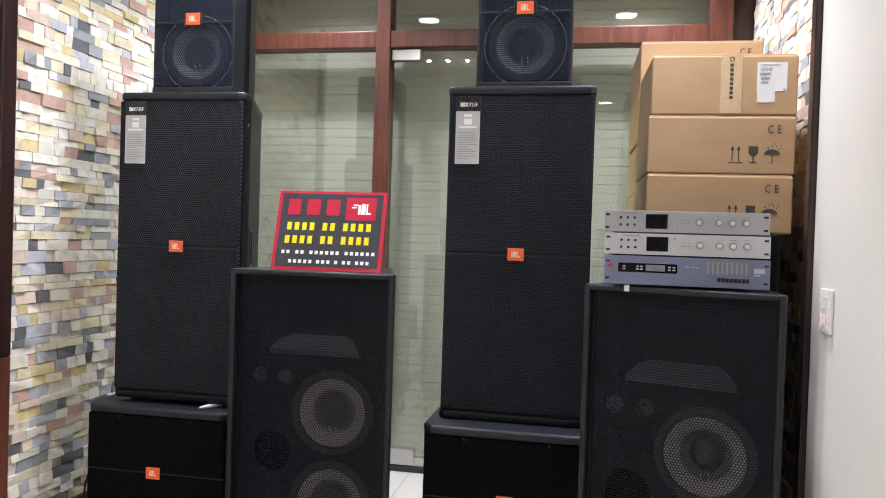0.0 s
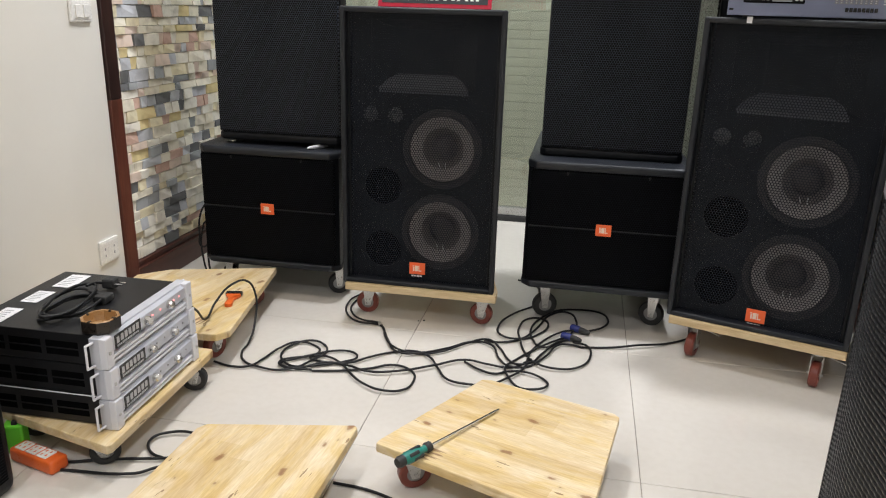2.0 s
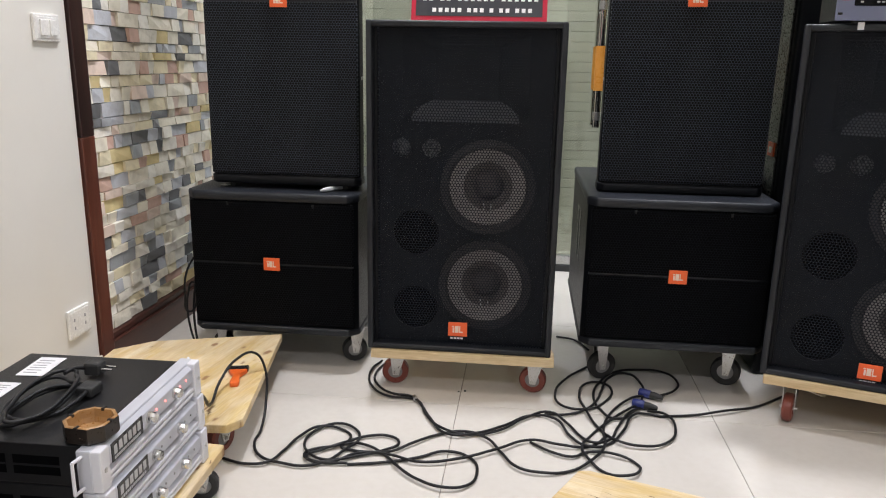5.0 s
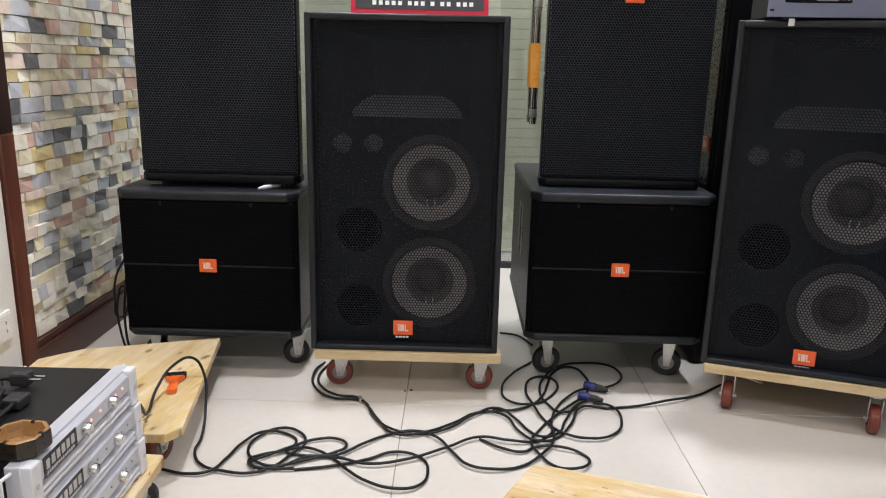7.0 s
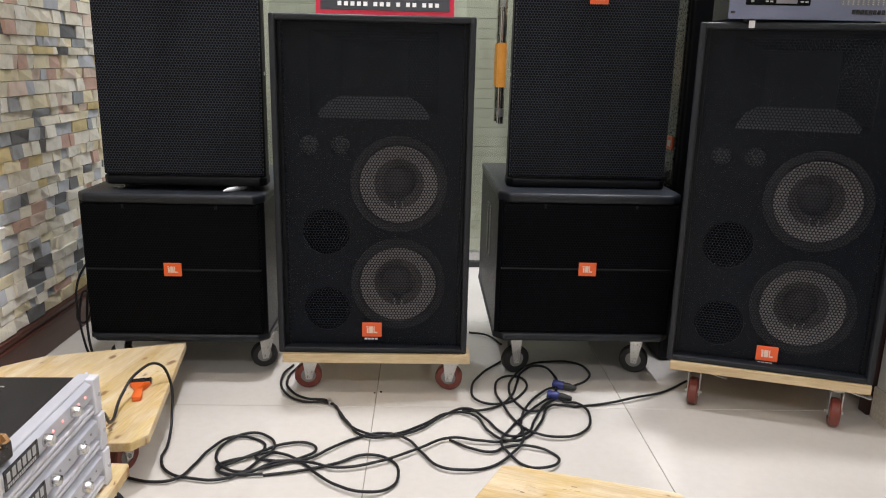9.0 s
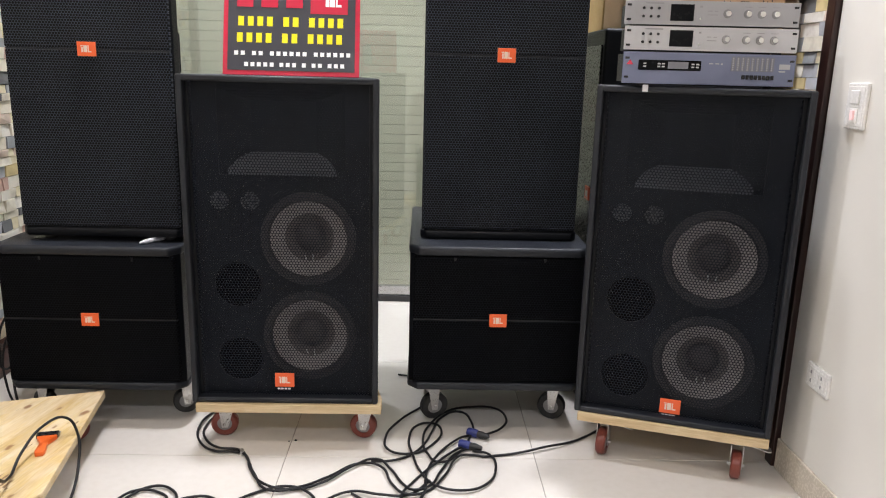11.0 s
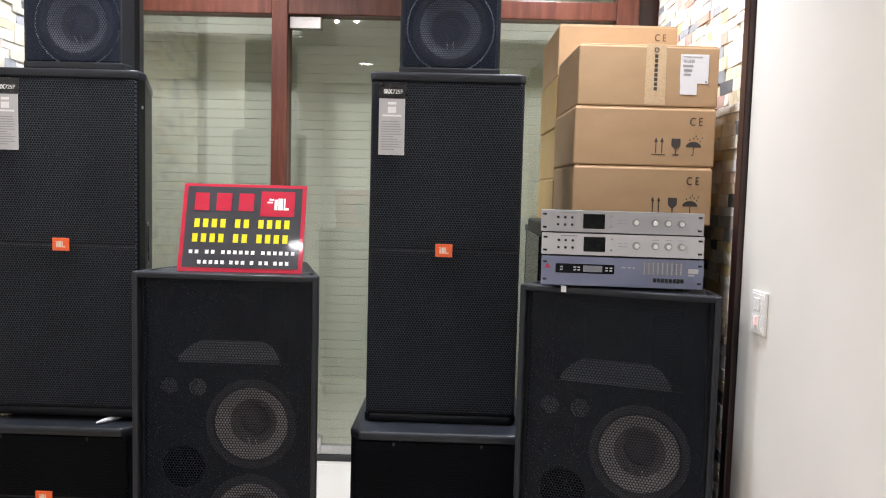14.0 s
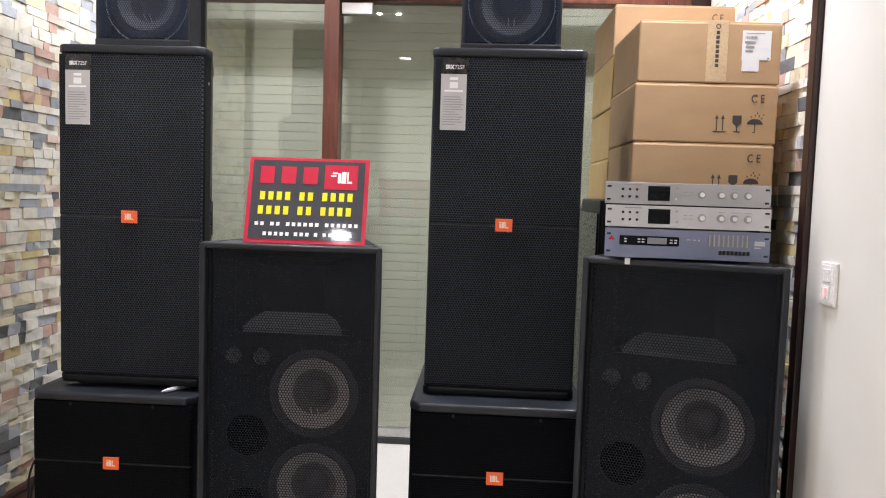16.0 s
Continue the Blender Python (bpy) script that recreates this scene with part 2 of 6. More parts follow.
def glass_mat():
    m, nt, b = mat("green-tinted window glass")
    nt.nodes.remove(b)
    tr = nd(nt, "ShaderNodeBsdfTransparent", Color=(0.88, 0.885, 0.83, 1))
    gl = nd(nt, "ShaderNodeBsdfGlossy", Roughness=0.015, Color=(0.95, 1.0, 0.95, 1))
    fr = nd(nt, "ShaderNodeFresnel", IOR=1.75)
    mx = nt.nodes.new("ShaderNodeMixShader")
    nt.links.new(fr.outputs[0], mx.inputs[0])
    nt.links.new(tr.outputs[0], mx.inputs[1])
    nt.links.new(gl.outputs[0], mx.inputs[2])
    nt.links.new(mx.outputs[0], nt.nodes["Material Output"].inputs["Surface"])
    return m


def glow(name, colour, strength):
    m, nt, b = mat(name)
    b.inputs["Base Color"].default_value = (0.8, 0.8, 0.8, 1)
    b.inputs["Emission Color"].default_value = (*colour, 1)
    b.inputs["Emission Strength"].default_value = strength
    return m


WALL = surface("off-white wall paint", (0.755, 0.733, 0.675), (0.795, 0.774, 0.72), 0.5, scale=2.5, fine=220, bump=0.06)
CEIL = surface("white ceiling paint", (0.78, 0.77, 0.74), (0.83, 0.82, 0.79), 0.7, scale=2.0, fine=160, bump=0.05)
TILE = tile_mat()
GROUT = surface("grey-brown grout", (0.27, 0.24, 0.2), (0.36, 0.32, 0.27), 0.85)
SKIRT = surface("cream skirting tile", (0.60, 0.54, 0.44), (0.68, 0.62, 0.52), 0.25)
STONE_ONE, STONE_MANY = stone_mat("ledge stone piece", False), stone_mat("ledge stone field", True)
MORTAR = surface("dark stone backing", (0.34, 0.32, 0.28), (0.46, 0.43, 0.38), 0.9, bump=0.5)
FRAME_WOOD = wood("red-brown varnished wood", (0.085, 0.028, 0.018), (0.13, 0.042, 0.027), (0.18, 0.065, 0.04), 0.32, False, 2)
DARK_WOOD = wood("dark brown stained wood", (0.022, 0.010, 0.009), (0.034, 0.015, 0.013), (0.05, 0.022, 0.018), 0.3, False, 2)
BASE_WOOD = wood("dark red-brown baseboard", (0.04, 0.014, 0.010), (0.065, 0.022, 0.016), (0.095, 0.034, 0.024), 0.28, False, 1)
PINE = wood("pale knotty pine board", (0.65, 0.49, 0.275), (0.74, 0.60, 0.375), (0.80, 0.685, 0.465), 0.45, True, 0)
PINE_EDGE = wood("sawn pine edge", (0.58, 0.42, 0.23), (0.70, 0.54, 0.32), (0.76, 0.62, 0.40), 0.65, False, 0)
GLASS = glass_mat()
SHUTTER = surface("grey-green painted steel slats", (0.45, 0.45, 0.39), (0.495, 0.495, 0.43), 0.5, scale=3, bump=0.05)
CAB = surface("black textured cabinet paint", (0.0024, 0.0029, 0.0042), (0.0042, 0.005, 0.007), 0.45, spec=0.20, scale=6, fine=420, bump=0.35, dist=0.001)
CAB_EDGE = surface("paler black cabinet edge", (0.0105, 0.0122, 0.016), (0.017, 0.0195, 0.025), 0.42, spec=0.35, scale=14, fine=300, bump=0.3, dist=0.001)
# tall fronts' bluish sheen is put into a lighter tone; bass fronts stay dark
GR_FOAM = grille("foam-backed black grille with sheen tone", 0.0092, 0.43, False, 0.0250, 0.42, 0.36)
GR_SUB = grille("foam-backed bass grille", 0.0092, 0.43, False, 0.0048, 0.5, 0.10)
GR_OPEN = grille("open black grille", 0.0096, 0.40, True, 0.0095, 0.40, 0.26)
# tone and cone raised to colour in the grey haze over the small loudspeakers
GR_TOP = grille("open fine black grille, hazed", 0.0085, 0.40, True, 0.036, 0.45)
BAFFLE = surface("black baffle", (0.0055, 0.0065, 0.0090), (0.0085, 0.0100, 0.0135), 0.6, spec=0.2)
HORN = surface("dark grey horn lip", (0.046, 0.050, 0.060), (0.060, 0.066, 0.077), 0.5)
TWEET = surface("black tweeter plastic", (0.030, 0.032, 0.037), (0.040, 0.043, 0.049), 0.30)
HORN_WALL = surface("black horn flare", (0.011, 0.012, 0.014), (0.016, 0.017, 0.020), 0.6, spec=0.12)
# near-black fill: the shade of port and vent openings, put into colour
HOLE_SHADE = surface("near-black hole shade", (0.001, 0.0011, 0.0014), (0.0016, 0.0018, 0.0022), 0.8, spec=0.04)
CONE = surface("grey paper cone", (0.225, 0.206, 0.202), (0.280, 0.258, 0.252), 0.75, bump=0.3)
TOP_CONE = surface("grey woofer cone", (0.17, 0.175, 0.185), (0.21, 0.216, 0.226), 0.6)
CONE_DARK = surface("dark ribbed cone surround", (0.022, 0.02, 0.021), (0.034, 0.031, 0.032), 0.7)
CONE_IN = surface("dark grey inner cone", (0.075, 0.066, 0.064), (0.10, 0.088, 0.085), 0.7)
DUST = surface("dark dust cap", (0.045, 0.036, 0.036), (0.062, 0.051, 0.05), 0.55)
ORANGE = surface("orange enamel badge", (0.82, 0.115, 0.025), (0.88, 0.145, 0.035), 0.4, bump=0.02)
BADGE_INK = surface("pale badge print", (0.80, 0.62, 0.52), (0.84, 0.68, 0.58), 0.45, bump=0.0)
PLATE = surface("black name plate", (0.008, 0.008, 0.009), (0.013, 0.013, 0.014), 0.3, bump=0.0)
STICKER = surface("silver-grey paper sticker", (0.46, 0.46, 0.47), (0.52, 0.52, 0.53), 0.45, bump=0.05)
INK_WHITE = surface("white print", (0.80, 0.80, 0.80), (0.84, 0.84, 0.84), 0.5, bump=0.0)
INK_GREY = surface("grey print", (0.28, 0.28, 0.29), (0.33, 0.33, 0.34), 0.5, bump=0.0)
INK_BLACK = surface("dark print", (0.05, 0.045, 0.04), (0.07, 0.06, 0.055), 0.6, bump=0.0)
SIGN_RED = surface("red sign film", (0.50, 0.016, 0.045), (0.55, 0.022, 0.055), 0.055, spec=0.85, bump=0.0, spread=0.03)
# black film lifted to blue-grey: the haze of reflections is in its colour
SIGN_BLACK = surface("black sign film, reflection greyed in", (0.040, 0.042, 0.052), (0.05, 0.052, 0.064), 0.055, spec=0.85, bump=0.0, spread=0.03)
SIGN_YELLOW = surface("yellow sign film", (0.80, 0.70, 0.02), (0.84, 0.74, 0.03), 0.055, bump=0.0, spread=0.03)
STEEL = surface("brushed zinc steel", (0.50, 0.50, 0.50), (0.62, 0.62, 0.61), 0.34, 1.0, fine=260, bump=0.05)
CHROME = surface("polished steel tube", (0.62, 0.62, 0.61), (0.70, 0.70, 0.69), 0.16, 1.0, bump=0.02)
RUBBER = surface("black rubber", (0.018, 0.018, 0.018), (0.03, 0.03, 0.03), 0.6)
RED_WHEEL = surface("worn brown-red polyurethane", (0.16, 0.035, 0.025), (0.24, 0.06, 0.04), 0.38, bump=0.1)
HUB_GREY = surface("grey hub cap", (0.22, 0.22, 0.22), (0.32, 0.32, 0.32), 0.45)
AMBER = surface("varnished amber grip", (0.52, 0.21, 0.03), (0.62, 0.27, 0.05), 0.3, bump=0.02)
SILVER = surface("silver anodised panel", (0.38, 0.38, 0.40), (0.43, 0.43, 0.45), 0.42, 0.35, fine=60, bump=0.0)
SILVER_LT = surface("light silver panel", (0.53, 0.53, 0.55), (0.58, 0.58, 0.60), 0.42, 0.35, fine=60, bump=0.0)
BLUE_PANEL = surface("grey-blue painted panel", (0.17, 0.19, 0.29), (0.2, 0.225, 0.33), 0.42, 0.1, bump=0.03)
AMP_GREY = surface("pale grey amplifier casting", (0.53, 0.54, 0.59), (0.60, 0.61, 0.66), 0.4, 0.15, bump=0.05)
AMP_WHITE = surface("white amplifier side rail", (0.68, 0.68, 0.72), (0.74, 0.74, 0.78), 0.4, 0.0, bump=0.05)
AMP_BLACK = surface("black folded sheet metal", (0.01, 0.01, 0.011), (0.016, 0.016, 0.018), 0.42, 0.2, fine=300, bump=0.15)
SCREEN = surface("black display glass", (0.004, 0.0045, 0.006), (0.006, 0.007, 0.008), 0.2, spec=0.12, bump=0.0)
CARD = surface("brown corrugated cardboard", (0.43, 0.275, 0.145), (0.48, 0.315, 0.17), 0.75, scale=5, fine=90, stretch=(1, 1, 2.5), bump=0.12)
CARD_OLD = surface("yellowed cardboard", (0.45, 0.30, 0.11), (0.52, 0.355, 0.14), 0.7, scale=5, fine=90, bump=0.15)
TAPE = surface("tan printed packing tape", (0.58, 0.42, 0.25), (0.63, 0.46, 0.28), 0.28, bump=0.05)
PAPER = surface("white paper label", (0.76, 0.76, 0.78), (0.82, 0.82, 0.83), 0.6, bump=0.03)
SWITCH = surface("white switch plastic", (0.80, 0.79, 0.76), (0.84, 0.83, 0.80), 0.25, bump=0.0)
RED_KEY = glow("lit red switch key", (0.9, 0.05, 0.04), 0.35)
CABLE = surface("black rubber cable", (0.008, 0.008, 0.009), (0.015, 0.015, 0.016), 0.48, spec=0.35)
BLUE_PLUG = surface("blue plug shell", (0.02, 0.03, 0.16), (0.03, 0.045, 0.22), 0.4)
ORANGE_PL = surface("orange plastic", (0.72, 0.11, 0.015), (0.80, 0.15, 0.025), 0.38)
GREEN_PL = surface("bright green plastic", (0.12, 0.62, 0.03), (0.17, 0.70, 0.05), 0.4)
TEAL_PL = surface("teal grip plastic", (0.01, 0.17, 0.14), (0.016, 0.22, 0.18), 0.4)
ASH = surface("brown glazed ashtray", (0.30, 0.155, 0.055), (0.40, 0.22, 0.085), 0.35)
ASH_DARK = surface("dark ashtray side", (0.012, 0.009, 0.008), (0.022, 0.016, 0.012), 0.35)
PEN = surface("white pen plastic", (0.80, 0.81, 0.84), (0.85, 0.86, 0.88), 0.3, bump=0.0)
GREY_TOP = surface("grey textured plastic top", (0.205, 0.208, 0.238), (0.222, 0.226, 0.258), 0.5, scale=4, fine=300, bump=0.0, dist=0.001)
RIBS = surface("satin dark grille ribs", (0.011, 0.0115, 0.013), (0.016, 0.0165, 0.018), 0.42, spec=0.3, scale=8, fine=200, bump=0.05)
LED_RED = glow("red indicator", (1.0, 0.05, 0.03), 2.0)
LAMP_GLOW = glow("downlight diffuser", (1.0, 0.94, 0.85), 14.0)
WARM_GLOW = glow("warm lamp", (1.0, 0.66, 0.32), 9.0)


# ---- builders ----
def bm_box(x0, y0, z0, x1, y1, z1, bevel=0.0, seg=2, bm=None):
    bm = bm or bmesh.new()
    r = bmesh.ops.create_cube(bm, size=1)
    vs = r["verts"]
    bmesh.ops.scale(bm, vec=(x1 - x0, y1 - y0, z1 - z0), verts=vs)
    bmesh.ops.translate(bm, vec=((x0 + x1) / 2, (y0 + y1) / 2, (z0 + z1) / 2), verts=vs)
    if bevel:
        es = list({e for v in vs for e in v.link_edges})
        bmesh.ops.bevel(bm, geom=es, offset=bevel, segments=seg, profile=0.5, affect="EDGES")
    return bm


def bm_cyl(p, q, r, r2=None, n=24, bm=None, caps=True):
    bm = bm or bmesh.new()
    p, q = Vector(p), Vector(q)
    m = Matrix.Translation((p + q) / 2) @ (q - p).to_track_quat("Z", "Y").to_matrix().to_4x4()
    bmesh.ops.create_cone(bm, cap_ends=caps, segments=n, radius1=r, radius2=r if r2 is None else r2, depth=(q - p).length, matrix=m)
    return bm


def bm_lathe(profile, n=40, bm=None, m=None):
    """Turns (radius, height) pairs round z, then applies m."""
    bm = bm or bmesh.new()
    rings = []
    for r, z in profile:
        ring = []
        for i in range(n if r > 1e-6 else 1):
            a = 2 * math.pi * i / n
            p = Vector((r * math.cos(a), r * math.sin(a), z))
            ring.append(bm.verts.new(m @ p if m else p))
        rings.append(ring)
    for a, b in zip(rings, rings[1:]):
        for i in range(n):
            j = (i + 1) % n
            q = [a[i % len(a)], a[j % len(a)], b[j % len(b)], b[i % len(b)]]
            q = list(dict.fromkeys(q))
            if len(q) > 2:
                bm.faces.new(q)
    return bm


def bm_prism(poly, z0, z1, bevel=0.0, seg=2, bm=None):
    """Extrudes a flat outline from z0 to z1."""
    bm = bm or bmesh.new()
    lo, hi = [bm.verts.new((x, y, z0)) for x, y in poly], [bm.verts.new((x, y, z1)) for x, y in poly]
    bm.faces.new(lo[::-1]), bm.faces.new(hi)
    for i in range(len(poly)):
        j = (i + 1) % len(poly)
        bm.faces.new((lo[i], lo[j], hi[j], hi[i]))
    bmesh.ops.recalc_face_normals(bm, faces=bm.faces)
    if bevel:
        bmesh.ops.bevel(bm, geom=bm.edges[:], offset=bevel, segments=seg, profile=0.5, affect="EDGES")
    return bm


def link_mesh(name, bm, material, smooth=False):
    me = bpy.data.meshes.new(name)
    bmesh.ops.recalc_face_normals(bm, faces=bm.faces)
    bm.to_mesh(me)
    bm.free()
    me.materials.append(material)
    for p in me.polygons:
        p.use_smooth = smooth
    if smooth:
        me.set_sharp_from_angle(angle=radians(38))
    return me


def part(name, bm, material, parent, label="", smooth=False, m=None):
    """One mesh under a thing or a part."""
    ob = new(name, link_mesh(name, bm, material, smooth))
    ob.parent = parent
    if m is not None:
        ob.matrix_basis = m
    if label:
        tagged(ob, label)
    return ob


def thing(name, label, category, m=None, group="", kind=""):
    ob = new(name)
    ob.empty_display_size = 0.1
    if m is not None:
        ob.matrix_basis = m
    return tagged(ob, label, category, group, kind)


def whole(name, bm, material, label, category, m=None, group="", kind="", smooth=False):
    ob = new(name, link_mesh(name, bm, material, smooth))
    if m is not None:
        ob.matrix_basis = m
    return tagged(ob, label, category, group, kind)


def lettering(name, text, size, material, parent, m, width=None, bold=0.0, depth=0.0006, label="", spread=1.0):
    """Raised letters from the built-in font, made into a mesh; width squeezes the line to that length."""
    cu = bpy.data.curves.new(name, "FONT")
    cu.body, cu.size, cu.extrude, cu.offset, cu.space_character = text, size, depth, bold, spread
    cu.align_x, cu.align_y, cu.resolution_u = "CENTER", "CENTER", 3
    tmp = bpy.data.objects.new(name, cu)
    scene.collection.objects.link(tmp)
    me = bpy.data.meshes.new_from_object(tmp.evaluated_get(bpy.context.evaluated_depsgraph_get()))
    bpy.data.objects.remove(tmp)
    bpy.data.curves.remove(cu)
    if width:
        xs = [v.co.x for v in me.vertices]
        k, mid = width / (max(xs) - min(xs)), (max(xs) + min(xs)) / 2
        for v in me.vertices:
            v.co.x = (v.co.x - mid) * k
    me.materials.clear()
    me.materials.append(material)
    ob = new(name, me)
    ob.parent, ob.matrix_basis = parent, m
    if label:
        tagged(ob, label)
    return ob


def bars(name, rects, y, material, parent, label=""):
    """Flat printed bars (x0, z0, x1, z1), each a piece of its own, on a face that looks along -y."""
    for x0, z0, x1, z1 in rects:
        part(name, bm_box(x0, y - 0.0006, z0, x1, y, z1), material, parent, label)


def tube(name, pts, radius, material, label="", category="", parent=None, cyclic=False, kind=""):
    """A round cable through points, as a smooth curve made into one mesh."""
    cu = bpy.data.curves.new(name, "CURVE")
    cu.dimensions, cu.bevel_depth, cu.bevel_resolution, cu.resolution_u, cu.use_fill_caps = "3D", radius, 3, 6, True
    sp = cu.splines.new("BEZIER")
    sp.bezier_points.add(len(pts) - 1)
    sp.use_cyclic_u = cyclic
    for bp, p in zip(sp.bezier_points, pts):
        bp.co = p
        bp.handle_left_type = bp.handle_right_type = "AUTO"
    tmp = bpy.data.objects.new(name, cu)
    scene.collection.objects.link(tmp)
    me = bpy.data.meshes.new_from_object(tmp.evaluated_get(bpy.context.evaluated_depsgraph_get()))
    bpy.data.objects.remove(tmp)
    bpy.data.curves.remove(cu)
    me.materials.clear()
    me.materials.append(material)
    for p in me.polygons:
        p.use_smooth = True
    ob = new(name, me)
    if parent:
        ob.parent = parent
    return tagged(ob, label, category, kind=kind)


FRONT = pose(0, 0, 0, 90)      # turns a flat text in xy to face -y


# ---- the room ----
def structure(name, bm, material, label, category, smooth=False):
    return whole(name, bm, material, label, category, kind="structure", smooth=smooth)


XSL, XSR = -2.165, 0.865        # backing planes of the two stone walls
structure("ceiling", bm_box(XL - 0.3, YN - 0.2, ZC, XR + 0.4, YB + 0.6, ZC + 0.15), CEIL, "flat white painted ceiling with round downlights", "ceiling")
structure("wall_west", bm_box(XL - 0.2, YN, 0, XL, 2.375, ZC), WALL, "off-white painted wall beside the wooden trim", "wall")
structure("wall_east", bm_box(XR, YN, 0, XR + 0.25, 2.36, ZC), WALL, "off-white painted wall beside the wooden trim", "wall")
# south wall is out of view, added to close the room and bounce light
structure("wall_south", bm_box(XL - 0.2, YN - 0.2, 0, XR + 0.25, YN, ZC), WALL, "unseen off-white wall added to close the near end", "wall")
stone_w = structure("wall_stone_west", bm_box(XSL - 0.15, 2.44, 0, XSL, YB + 0.5, ZC), MORTAR, "wall clad in multicoloured split ledge stone", "wall")
stone_e = structure("wall_stone_east", bm_box(XSR, 2.40, 0, XSR + 0.15, YB + 0.5, ZC), MORTAR, "wall clad in multicoloured split ledge stone", "wall")
structure("wall_shutter_box", bm_box(XSL, YB + 0.35, 0, XSR, YB + 0.5, ZC), CEIL, "plain wall closing the window bay", "wall")
trim_w = thing("trim_west", "dark brown wooden casing, redder near the floor", "trim", kind="structure")
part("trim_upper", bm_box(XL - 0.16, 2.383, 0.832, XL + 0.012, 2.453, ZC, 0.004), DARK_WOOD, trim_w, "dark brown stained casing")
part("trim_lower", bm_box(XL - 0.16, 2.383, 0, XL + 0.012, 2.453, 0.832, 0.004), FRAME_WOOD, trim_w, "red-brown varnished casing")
trim_e = thing("trim_east", "dark brown wooden casing between painted wall and stone", "trim", kind="structure")
part("casing", bm_box(XR - 0.018, 2.365, 0.0, XR + 0.2, 2.412, ZC, 0.004), DARK_WOOD, trim_e)
bb = bm_box(XSL, 2.456, 0, XSL + 0.045, YB - 0.08, 0.11, 0.004)
bm_box(XSL, 2.456, 0.11, XSL + 0.034, YB - 0.08, 0.135, 0.006, bm=bb)
structure("baseboard_west", bb, BASE_WOOD, "dark red-brown wooden baseboard under the stone", "baseboard")
bb = bm_box(XSR - 0.045, 2.414, 0, XSR, YB - 0.08, 0.11, 0.004)
bm_box(XSR - 0.034, 2.414, 0.11, XSR, YB - 0.08, 0.135, 0.006, bm=bb)
structure("baseboard_east", bb, BASE_WOOD, "dark red-brown wooden baseboard under the stone", "baseboard")
structure("skirting_east", bm_box(XR - 0.010, YN, 0, XR - 0.0005, 2.36, 0.105, 0.003), SKIRT, "cream tile skirting along the painted wall", "baseboard")
structure("skirting_west", bm_box(XL + 0.0005, YN, 0, XL + 0.010, 2.38, 0.105, 0.003), SKIRT, "cream tile skirting along the painted wall", "baseboard")

